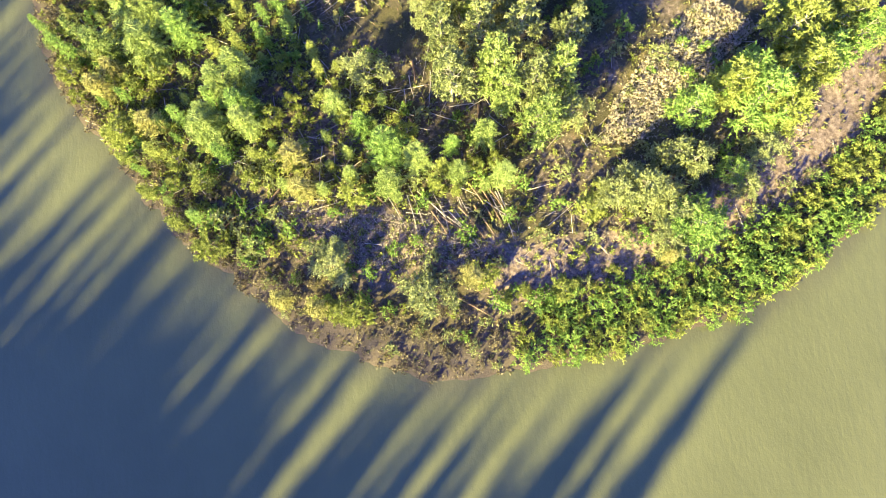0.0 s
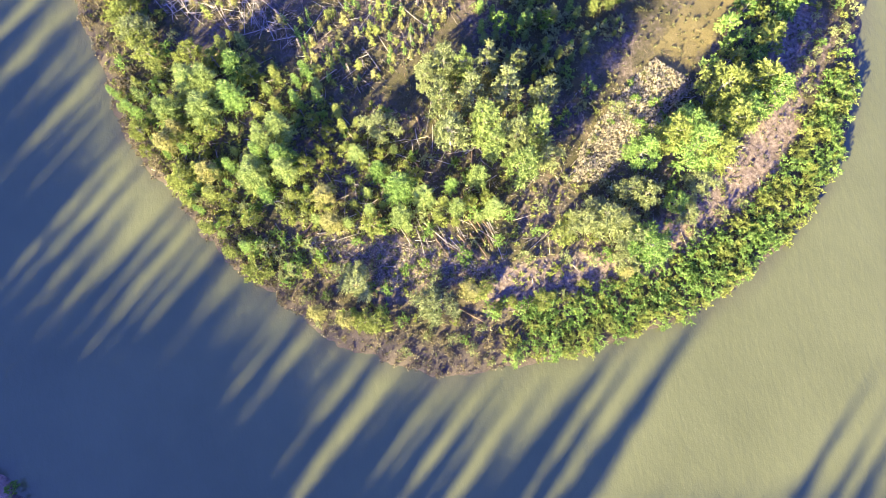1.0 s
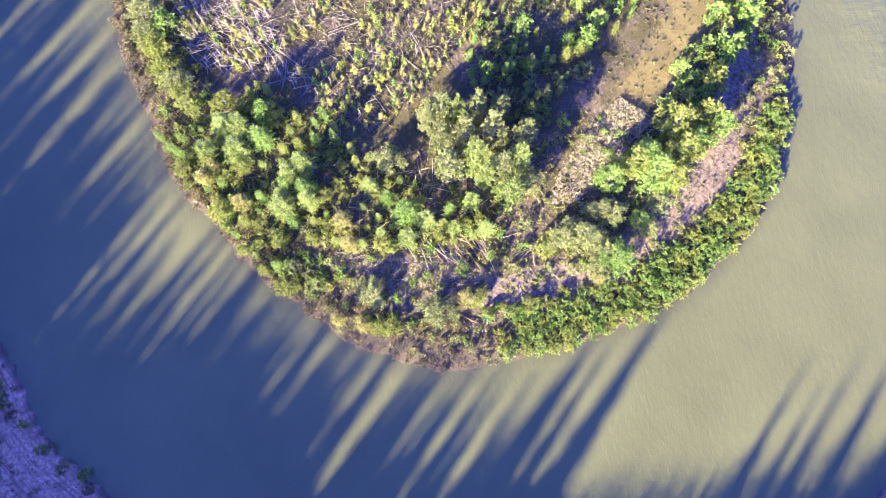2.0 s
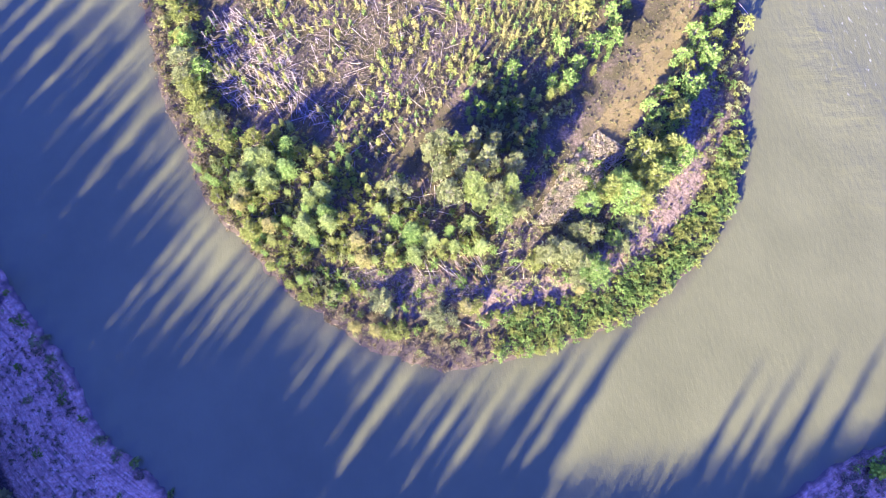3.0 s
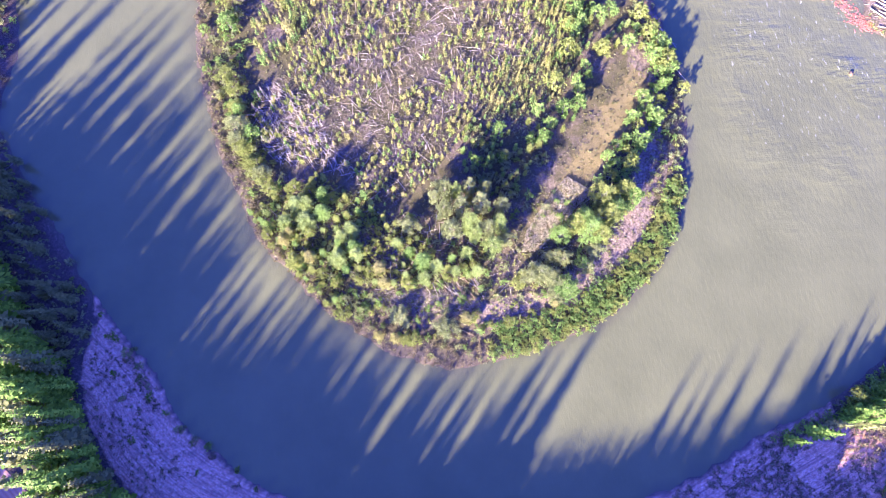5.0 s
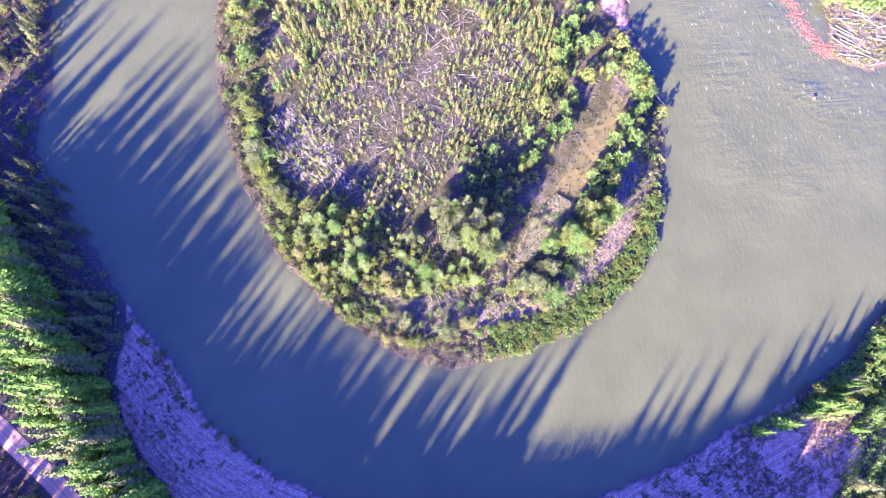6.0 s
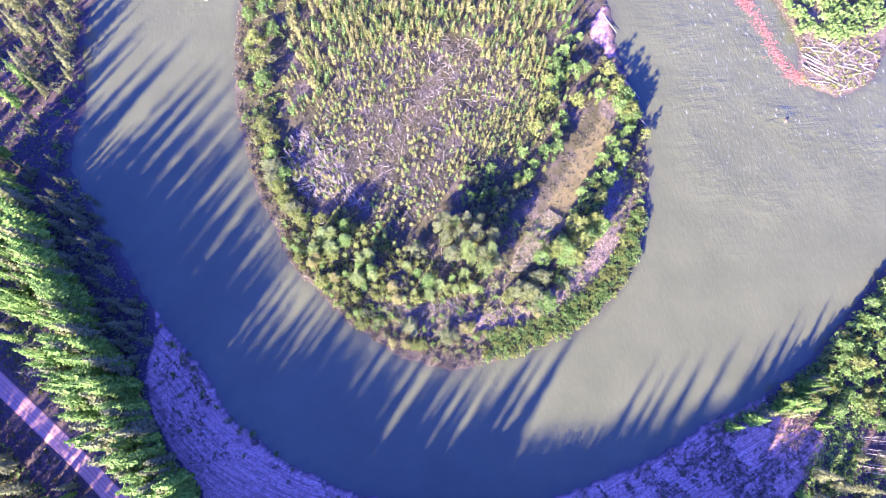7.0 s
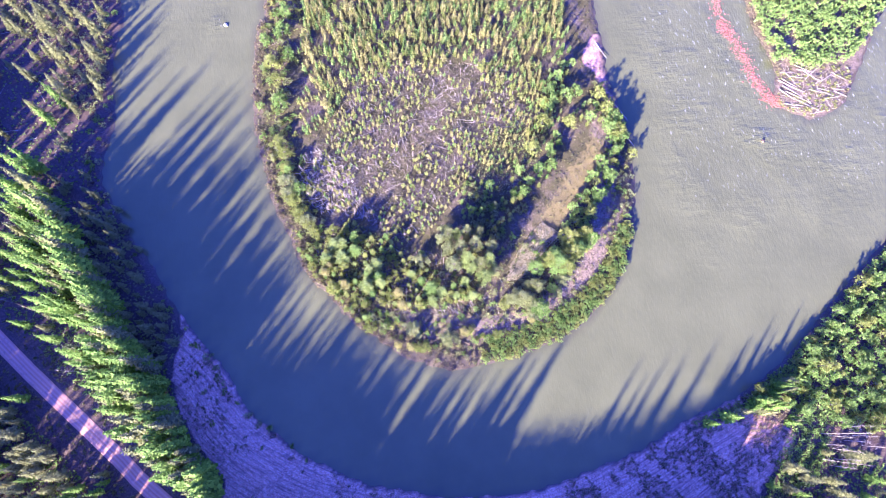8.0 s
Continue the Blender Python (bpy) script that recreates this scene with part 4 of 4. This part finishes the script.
settle(greens + limes[:1], scatter(RIM_SOUTH, 24, 1.8, g, 0.6, 1.1, into(4, 14)), g)
WILLOW_BELT = "dense leafy willow shrub in the belt along the shore"
BANK_WEST = [(-118, 170), (-122, 90), (-100, 45), (-80, 16), (-66, -4), (-55, -14), (-60, -4), (-74, 18), (-92, 48), (-108, 80), (-108, 170)]
settle(greens + browns + olives, scatter(BANK_WEST, 85, 1.8, g, 0.5, 1.3, None, 0.4), g)
settle(greens[:2] + olives[:1], [(-73.5, 7.6, 0.9), (-75.9, 15.5, 1.1), (-66.5, -1.0, 0.8), (-59.3, -6.2, 1.0), (-77.8, 20.0, 0.7), (-69.6, 3.2, 0.7), (-80.0, 8.0, 0.8), (-82.5, 14.5, 0.7), (-77.5, -2.5, 0.8), (-62.0, -12.0, 0.5), (-48.0, -17.5, 0.6), (-52.5, -12.6, 0.7)], g)
belt = [leafy("willow_shrub", 111 + k, 1.9, 1.4, m, WILLOW_BELT, "shrub", "willow belt", 10, 900, 0.15, BARK, 0.15, 1) for k, m in enumerate((LEAF, LEAF_LIME, LEAF, LEAF_LIME))]
settle(belt, scatter(RIM_EAST, 290, 1.02, g, 0.75, 1.15, into(0.1, 8.5), -0.1), g)
settle(limes + olives, scatter(RIM_EAST, 62, 1.7, g, 0.4, 1.0, into(8.5, 22)), g)
settle(limes + olives + greens[:1], scatter(RIM_UPPER, 95, 1.7, g, 0.5, 1.0, into(0.5, 10)), g)
MIDDLE = [(-24, 36), (-6, 20), (20, 18), (50, 30), (60, 50), (40, 52), (10, 46), (-20, 52)]
settle(greens + olives + limes, scatter(MIDDLE, 110, 1.8, g, 0.5, 1.2), g)
settle(olives + greens[:1], scatter(DARK_WOOD, 60, 1.3, g, 0.5, 1.2), g)
shrubs_gone = belt

# low growth as stuff
def ragged(x, y):
    """Thins out in patches, and towards the clearing's edge."""
    return signed(x, y, np.array(CLEARING, float)) + 3.5 * wobble(x * 0.35, y * 0.35) > 1.0


def tufted(x, y):
    return wobble(x * 0.45 + 2, y * 0.45 + 7) + 0.5 * wobble(x * 1.3, y * 1.3) > -0.35


def patchy(x, y):
    return wobble(x * 0.3 + 4, y * 0.3) + 0.4 * wobble(x, y) > 0.1


def clumps(name, spots, tall, wide, per, leaf, material, label, category, g):
    """Little tufts, each of a few pointed leaves, in one mesh."""
    xy = np.array(spots, float)
    z = np.maximum(height(xy[:, 0], xy[:, 1]), 0.02)
    k = len(xy)
    u = unit(g.normal(size=(k, per, 3)) + np.array([0, 0, 0.5]))
    u[..., 2] = np.abs(u[..., 2])
    s = xy[:, 2].reshape(-1, 1, 1)
    c = np.stack([xy[:, 0], xy[:, 1], z], -1)[:, None, :] + u * np.array([wide, wide, tall]) * g.uniform(0.35, 1.0, (k, per, 1)) * s
    al = unit(g.normal(size=u.shape) * 0.7 + u)
    ac = unit(np.cross(al, unit(g.normal(size=u.shape) + np.array([0, 0, 0.5]))))
    size = (leaf * g.uniform(0.6, 1.4, (k, per)) * s[..., 0]).ravel()
    v, f = blades(c.reshape(-1, 3), al.reshape(-1, 3), ac.reshape(-1, 3), size * 1.6, size * 0.85)
    return tagged(object_from(name, v, f, material), label, category, kind="stuff")


WHOLE = [(-62, 190), (-62, 90), (-45, 40), (0, 2), (40, 6), (75, 35), (84, 80), (82, 190)]
DRY_PATCH = [(41.5, 54.4), (47.7, 49.1), (42.7, 45.3), (36.7, 39.2), (30.2, 34.1), (25.8, 34.3), (27.8, 39.6), (32.1, 45.0), (37.2, 50.5)]
CLEARING = [(-43.0, 78.0), (-34.6, 95.4), (-28.3, 109.1), (-18.7, 120.4), (-0.4, 126.2), (39.3, 119.7), (40.0, 94.9), (23.2, 84.8), (17.5, 73.9), (7.7, 63.7), (2.9, 57.6), (-8.2, 50.2), (-21.4, 62.4), (-31.5, 65.7)]
NORTH = [(-44.8, 123.0), (-39.3, 142.8), (-40.0, 169.6), (69.2, 159.7), (62.2, 133.1), (53.2, 120.9), (45.1, 99.2), (37.8, 109.8), (16.7, 119.4), (-5.1, 124.1), (-23.5, 115.9), (-33.1, 102.4), (-42.0, 96.2)]
clumps("grass", scatter(WHOLE, 13000, 0.45, g, 0.6, 1.4, edge=0.8), 0.35, 0.4, 7, 0.22, GRASS, "low olive grass and herbs on the island", "grass", g)
clumps("dry_herbs", scatter(DRY_PATCH, 1500, 0.35, g, 0.7, 1.3), 0.8, 0.4, 26, 0.17, DRY, "tan dry herbs with pale seed heads", "dry plants", g)
clumps("dry_grass", scatter(CLEARING, 4000, 0.5, g, 0.6, 1.2), 0.3, 0.4, 8, 0.2, BRUSH, "brown dry grass between fallen trunks", "grass", g)
EAST_BANK = [(35.0, -34.7), (53.0, -30.4), (79.3, -21.3), (106.9, -11.3), (124.9, -5.7), (127.6, -17.6), (113.1, -32.7), (97.9, -45.1), (88.2, -52.5), (33.1, -45.7)]
WEST_BANK = [(-86.2, 30.5), (-73.3, 12.7), (-60.8, -5.7), (-37.9, -23.2), (-5.9, -34.0), (-6.7, -40.7), (-69.0, -32.9), (-83.7, -6.2), (-89.7, 10.0)]
EAST_SCRUB = [(81.3, -21.5), (104.7, -12.0), (123.4, -3.6), (126.2, -15.5), (130.3, -25.5), (117.8, -44.0), (99.2, -47.3), (107.8, -33.8), (117.3, -24.9), (111.8, -15.7), (94.3, -21.2)]
clumps("bank_scrub", scatter(EAST_BANK, 900, 0.8, g, 0.4, 1.9, patchy) + scatter(WEST_BANK, 300, 0.9, g, 0.3, 1.5, patchy), 0.6, 0.6, 26, 0.22, BRUSH, "low dull scrub on the gravel bank", "shrub", g)
clumps("gravel_weeds", scatter(WEST_BANK, 1500, 0.5, g, 0.3, 0.9) + scatter(EAST_BANK, 1300, 0.5, g, 0.3, 0.9), 0.4, 0.5, 8, 0.2, BRUSH, "sparse dull weeds on the gravel", "undergrowth", g)
clumps("bank_bushes", scatter(EAST_SCRUB, 420, 0.9, g, 0.6, 1.9), 0.9, 0.8, 26, 0.26, LEAF, "dark green low bushes at the gravel's edge", "undergrowth", g)
verge = []
for k in range(4200):
    q = g.randint(len(ROADWAY) - 1)
    t = g.rand()
    c = ROADWAY[q] * (1 - t) + ROADWAY[q + 1] * t
    if -190 < c[0] < 150:
        verge.append((*(c + side[q] * g.choice([-1, 1]) * g.uniform(3.7, 9)), g.uniform(0.5, 1.5)))
clumps("verge_grass", verge, 0.5, 0.5, 14, 0.3, GRASS, "rank green grass along the road's verge", "grass", g)
clumps("bank_brush", scatter(FOREST_BANK, 500, 0.9, g, 0.6, 1.7) + scatter(FOREST_EDGE, 260, 0.9, g, 0.4, 1.2), 0.8, 0.7, 26, 0.24, LEAF_DULL, "olive brush on the steep forest bank", "undergrowth", g)
clumps("undergrowth", scatter(CORNER, 500, 0.9, g, 0.6, 1.6) + scatter(FOREST_MIX, 1300, 1.0, g, 0.6, 1.5) + scatter(FOREST_ROAD, 900, 1.0, g, 0.5, 1.5) + scatter(FOREST_SPARSE, 700, 1.2, g, 0.5, 1.2) + scatter(EAST_WOOD, 1200, 1.0, g, 0.6, 1.5),
       0.7, 0.7, 15, 0.32, LEAF, "green shrubby undergrowth in the forest", "undergrowth", g)

clumps("island_herbs", scatter(WEST_WOOD, 1300, 0.9, g, 0.5, 1.4) + scatter(MID_WOOD, 700, 0.9, g, 0.5, 1.3) + scatter(RIM_WEST, 900, 0.9, g, 0.5, 1.3, into(1, 14)) + scatter(MIDDLE, 700, 1.0, g, 0.4, 1.1),
       0.7, 0.6, 24, 0.2, LEAF_LIME, "lush green herbs and low bushes between the island's trees", "undergrowth", g)
clumps("straw_litter", scatter(SAND, 1500, 0.28, g, 0.5, 1.2) + scatter(MIDDLE, 2600, 0.45, g, 0.4, 1.1) + scatter(RIM_EAST, 900, 0.4, g, 0.4, 1.0, into(7, 22)), 0.22, 0.34, 9, 0.13, DRY, "pale straw and dry litter on the sandy ground", "dry plants", g)
clumps("glade_herbs", scatter([(20, 82), (42, 100), (57, 104), (44, 78), (34, 66), (22, 70)], 700, 0.7, g, 0.5, 1.3), 0.6, 0.5, 20, 0.18, LEAF_DULL, "olive herbs under the island's young trees", "undergrowth", g)
clumps("sand_tufts", scatter(RIM_EAST, 800, 0.55, g, 0.3, 1.1, into(7, 20)) + scatter(RIM_UPPER, 420, 0.7, g, 0.3, 1.1, into(1, 16)) + scatter(SAND, 420, 0.6, g, 0.3, 1.0), 0.5, 0.45, 18, 0.2, GRASS, "tufts of straw-green grass on the sandy ground", "grass", g)
clumps("shore_brush", scatter(RIM_SOUTH, 300, 0.6, g, 0.4, 1.2, into(-0.3, 7), -0.4) + scatter(RIM_WEST, 700, 0.6, g, 0.5, 1.3, into(-0.5, 4.5), -0.5), 0.7, 0.55, 24, 0.18, BRUSH, "dull brown brush fringing the shore", "undergrowth", g)

# saplings of the clearing
SAPLING = "small yellow-green conifer sapling in the clearing"
saplings = [conifer(121 + k, 2.3 + 0.4 * k, 0.5, m, SAPLING, 0.05, 6) for k, m in enumerate((LEAF_LIME, LEAF_GOLD, LEAF_LIME))]
for s in saplings:
    s.name = "sapling"
    tagged(s, category="sapling", group="clearing saplings")
g = np.random.RandomState(9)
settle(saplings, scatter(CLEARING, 290, 1.4, g, 0.5, 1.35, tufted), g)
simple = [conifer(131 + k, 3.2 + 0.45 * k, 0.66, m, SAPLING, 0.03, 7, True) for k, m in enumerate((LEAF_LIME, LEAF, LEAF_GOLD))]
UPPER_GLADE = [(20, 82), (30, 92), (42, 100), (50, 112), (57, 104), (52, 92), (44, 80), (36, 74), (26, 74)]
joined("saplings", simple, scatter(UPPER_GLADE, 210, 1.1, g, 0.4, 1.1) + scatter(NORTH, 950, 1.2, g, 0.6, 1.6, tufted) + scatter(NORTH, 500, 1.3, g, 1.0, 1.9, lambda x, y: y > 126) + scatter(CLEARING, 620, 0.9, g, 0.45, 1.0, tufted), g, "thicket of young yellow-green conifers and aspens", "saplings")
retire(saplings + simple + greens + olives + limes + browns + shrubs_gone)


# dead wood
def log_mesh(seed, long, thick, stubs, lift=0.0):
    g = np.random.RandomState(seed)
    bm = bmesh.new()
    bend = g.uniform(-0.015, 0.015) * long
    pts = [(long * (k - 0.5), bend * math.sin(math.pi * k), thick * 0.8 + lift * k) for k in (0, 0.33, 0.66, 1.0)]
    stem(bm, pts, thick, thick * 0.35, 6)
    for s in range(stubs):
        k = g.uniform(0.3, 0.95)
        a = g.uniform(0.4, 1.2) * g.choice([-1, 1])
        ln = g.uniform(0.05, 0.14) * long
        p = Vector((long * (k - 0.5), bend * math.sin(math.pi * k), thick * 0.8 + lift * k))
        stem(bm, [p, p + Vector((ln * math.cos(a), ln * math.sin(a), g.uniform(-0.02, 0.12) * ln + 0.03))], thick * 0.3, 0.012, 3)
    return bm


def fallen(name, seed, long, thick, stubs, material, label):
    me = bpy.data.meshes.new(name)
    bm = log_mesh(seed, long, thick, stubs, 0.25)
    bm.to_mesh(me)
    bm.free()
    me.materials.append(material)
    return tagged(new(name, me), label, "log", "fallen logs")


def lay(kinds, spots, g, mean=None, wide=180):
    xy = np.array(spots, float)
    zs = np.maximum(height(xy[:, 0], xy[:, 1]), 0.0)
    for (x, y, s), z in zip(xy, zs):
        a = g.uniform(0, 360) if mean is None else mean + g.uniform(-wide, wide)
        copy_thing(kinds[g.randint(len(kinds))], pose(x, y, z, 0, g.uniform(-3, 3), a)).scale = (s, g.uniform(0.8, 1.2), 1)


PALE_LOG = "bleached grey fallen trunk with broken branch stubs"
BROWN_LOG = "brown rotting fallen trunk on the ground"
pale = [fallen("fallen_log", 141 + k, 6.5, 0.08, 5 + k, DEADWOOD, PALE_LOG) for k in range(4)]
rot = [fallen("fallen_log", 151 + k, 6.0, 0.17, 3, BROWN_WOOD, BROWN_LOG) for k in range(2)]
g = np.random.RandomState(13)
ISLET_TIP = [(145.4, 108.0), (176.5, 106.3), (176.8, 96.0), (166.5, 89.4), (155.8, 85.1), (149.5, 87.4), (142.3, 93.1)]
ISLET_RIM = [(144.8, 158.5), (141.5, 136.4), (142.9, 118.7), (145.7, 105.5), (149.0, 106.4), (146.2, 122.4), (146.5, 141.4), (150.9, 158.0)]
LOGS_SOUTH = [(2.0, 28.9), (12.3, 30.3), (13.4, 24.3), (7.6, 23.1), (-0.9, 26.5), (-4.5, 29.6)]
LOGS_WEST = [(-44.2, 85.3), (-37.8, 92.6), (-27.1, 82.2), (-22.2, 69.6), (-17.3, 60.3), (-27.8, 65.7), (-38.5, 67.4), (-44.4, 74.6)]
LOGS_MID = [(-7.9, 40.5), (-0.3, 44.9), (9.5, 45.2), (11.3, 38.0), (-0.6, 37.8), (-5.2, 31.1), (-11.1, 24.0), (-18.9, 25.8), (-22.5, 23.1), (-21.1, 27.4), (-10.9, 34.5)]
lay(pale, scatter(CLEARING, 70, 1.8, g, 0.5, 1.2, ragged), g)
lay(pale, scatter(LOGS_WEST, 45, 1.5, g, 0.5, 1.1), g, -30, 45)
lay(pale + rot, scatter(LOGS_SOUTH, 24, 0.8, g, 0.6, 1.1), g, -58, 22)
lay(pale + rot, scatter(LOGS_MID, 40, 1.8, g, 0.4, 0.9), g)
lay(pale + rot, scatter(RIM_WEST, 22, 3.0, g, 0.4, 0.8, into(4, 14)), g)
lay(rot[:1], [(8.7, 14.0, 1.0)], g, -33, 1)
lay(pale + rot, scatter(RIM_EAST, 20, 2.5, g, 0.4, 0.8, into(8, 18)), g, 60, 50)
lay(pale, scatter(FOREST_SPARSE, 16, 3.0, g, 0.6, 1.2), g)


def poles(name, spots, long, thick, material, label, g):
    """Countless thin fallen stems, three-sided and tapered, in one mesh."""
    xy = np.array(spots, float)
    k = len(xy)
    z = np.maximum(height(xy[:, 0], xy[:, 1]), 0.0) + g.uniform(0.03, 0.35, k)
    a = g.uniform(0, 6.3, k)
    ln = long * xy[:, 2] * g.uniform(0.3, 1.0, k) / 2
    way = np.stack([np.cos(a), np.sin(a), g.uniform(-0.06, 0.06, k)], -1) * ln[:, None]
    sd = np.stack([-np.sin(a), np.cos(a), 0 * a], -1) * thick
    up = np.array([0, 0, thick * 1.6])
    c = np.stack([xy[:, 0], xy[:, 1], z], -1)
    v = np.stack([c - way + sd, c - way - sd, c - way + up, c + way + sd * 0.4, c + way - sd * 0.4, c + way + up * 0.4], 1).reshape(-1, 3)
    i = (np.arange(k) * 6)[:, None]
    f = np.concatenate([i + np.array(q) for q in ([0, 3, 5, 2], [1, 2, 5, 4], [0, 1, 4, 3])])
    return tagged(object_from(name, v, f, material), label, "dead wood", kind="stuff")


poles("fallen_branches", scatter(CLEARING, 3000, 0.4, g, 0.5, 1.5) + scatter(LOGS_WEST, 260, 0.7, g, 0.6, 1.2) + scatter(MIDDLE, 220, 0.9, g, 0.5, 1.0), 3.6, 0.033, GREY_WOOD,
      "bleached thin fallen stems criss-crossing the clearing", g)
poles("fallen_poles", scatter(CLEARING, 170, 1.6, g, 0.6, 1.2) + scatter(LOGS_WEST, 160, 0.8, g, 0.7, 1.2) + scatter(MIDDLE, 90, 1.5, g, 0.5, 1.0) + scatter(WEST_WOOD, 90, 1.5, g, 0.5, 1.0), 6.5, 0.06, DEADWOOD, "long bleached fallen trunks lying across one another", g)
poles("drift_sticks", scatter(ISLET_TIP, 260, 0.35, g, 0.5, 1.3, edge=0.2), 3.0, 0.06, DEADWOOD, "bleached drift sticks piled on the islet", g)
clumps("islet_bushes", scatter(ISLET_TIP, 90, 1.2, g, 0.6, 1.5, edge=0.8), 0.9, 0.8, 40, 0.22, LEAF_LIME, "yellow-green low bushes among the islet's driftwood", "undergrowth", g)
clumps("islet_brush", scatter(ISLET_TIP, 160, 0.7, g, 0.5, 1.4, edge=0.2) + scatter(ISLET_RIM, 500, 0.6, g, 0.5, 1.4, edge=-0.2), 0.7, 0.6, 22, 0.22, BRUSH, "straw-coloured brush on the islet", "undergrowth", g)
poles("litter_twigs", scatter(WHOLE, 2200, 0.7, g, 0.4, 1.0), 1.6, 0.035, BROWN_WOOD, "brown fallen twigs on the ground", g)


def dead_tree(seed, tall, label, branches):
    g = np.random.RandomState(seed)
    top = tagged(new("dead_tree"), label, "tree", "dead trees")
    bm = bmesh.new()
    stem(bm, [(0, 0, -0.3), (0.01 * tall, 0, tall * 0.5), (0, 0.015 * tall, tall)], 0.006 * tall + 0.03, 0.02, 5)
    for s in range(branches):
        k = g.uniform(0.25, 0.97)
        a = g.uniform(0, 6.3)
        ln = tall * (1.05 - k) * g.uniform(0.12, 0.26) + 0.15
        p = Vector((0, 0, tall * k))
        stem(bm, [p, p + Vector((math.cos(a) * ln, math.sin(a) * ln, -0.15 * ln))], 0.022, 0.008, 3)
    part("trunk", bm, DEADWOOD, top)
    return top


SNAG = "bare bleached dead tree with broken branches"
snags = [dead_tree(161, 4.0, SNAG, 26), dead_tree(162, 5.0, SNAG, 30)]
tall_snags = [dead_tree(163, 13.0, SNAG, 30), dead_tree(164, 15.0, SNAG, 34)]
settle(snags, scatter(LOGS_WEST, 75, 1.3, g, 0.6, 1.1), g)
settle(snags, scatter(CLEARING, 90, 2.0, g, 0.4, 0.9), g)
SNAG_EAST = [(124.3, -28.5), (133.3, -25.8), (140.0, -30.4), (137.1, -39.2), (124.5, -41.3), (117.9, -36.9)]
settle(tall_snags, scatter(SNAG_EAST, 15, 1.4, g, 0.7, 1.1), g)
settle(tall_snags, scatter(FOREST_MIX, 10, 4.0, g, 0.6, 0.9), g)
drift = [fallen("driftwood_log", 171 + k, 9.0, 0.2, 3, DEADWOOD, "white bleached driftwood log stranded on the islet's tip") for k in range(3)]
lay(drift, [(150.0, 97.4, 1.0), (151.6, 94.7, 1.2), (151.5, 98.5, 0.8), (153.2, 92.0, 1.0), (149.9, 101.2, 0.7), (155.1, 90.6, 0.9), (147.4, 96.4, 0.8)], g, -42, 10)
lay(drift, [(154.1, 103.3, 0.8), (160.3, 100.2, 0.7), (159.1, 104.1, 0.8), (165.6, 102.2, 0.6), (165.3, 93.3, 0.7), (159.7, 90.1, 0.8), (168.7, 96.8, 0.5), (157.1, 105.6, 0.7), (157.8, 87.8, 0.7), (159.2, 96.5, 0.6)], g, 10, 35)
lay(drift, [(78.7, 98.3, 1.6), (79.6, 86.1, 1.3), (77.2, 123.8, 1.0)], g, -66, 3)
lay(drift, scatter(ISLET_TIP, 12, 0.9, g, 0.3, 0.8, edge=0.3), g, -35, 30)
retire(snags + tall_snags + pale + rot + drift)


# stones
def stones(name, spots, size, material, label, category, g, kind="stuff"):
    bm = bmesh.new()
    bmesh.ops.create_icosphere(bm, subdivisions=1, radius=1)
    ball = np.array([v.co[:] for v in bm.verts])
    tris = np.array([[v.index for v in f.verts] for f in bm.faces])
    bm.free()
    xy = np.array(spots, float)
    z = np.maximum(height(xy[:, 0], xy[:, 1]), -0.1)
    verts, faces = [], []
    for q, ((x, y, s), h) in enumerate(zip(xy, z)):
        r = size * s
        turn = np.array(Euler((g.uniform(-0.4, 0.4), g.uniform(-0.4, 0.4), g.uniform(0, 6.3))).to_matrix())
        v = (ball + g.uniform(-0.16, 0.16, ball.shape)) * (r, r * g.uniform(0.6, 1), r * g.uniform(0.4, 0.7))
        verts.append(v @ turn.T + (x, y, h + 0.1 * r))
        faces.append(tris + q * len(ball))
    return tagged(object_from(name, np.concatenate(verts), np.concatenate(faces), material), label, category, kind=kind)


RED_BAR = [(130.5, 150.0), (129.3, 132.1), (131.7, 126.0), (135.2, 115.5), (136.8, 105.0), (139.0, 98.0), (143.0, 92.5)]
p = np.array(RED_BAR)
bar = []
for (ax, ay), (bx, by) in zip(p[:-1], p[1:]):
    for _ in range(230):
        t = g.rand()
        if math.sin(9 * (ay + (by - ay) * t)) + math.sin(0.55 * (ay + (by - ay) * t)) < -1.1:
            continue
        bar.append((ax + (bx - ax) * t + g.normal() * 1.4, ay + (by - ay) * t + g.normal() * 1.3, g.uniform(0.4, 1.1)))
stones("cobble_bar", bar, 0.46, RED_STONE, "rusty red cobbles of a bar awash in the river", "stones", g)
stones("boulder", [(-70.1, 149.6, 1.0)], 1.1, GREY_STONE, "pale boulder awash in the river", "boulder", g, kind="thing")
stones("boulder", [(133.1, 78.1, 1.0)], 1.1, BROWN_WOOD, "brown boulder awash in the river", "boulder", g, kind="thing")
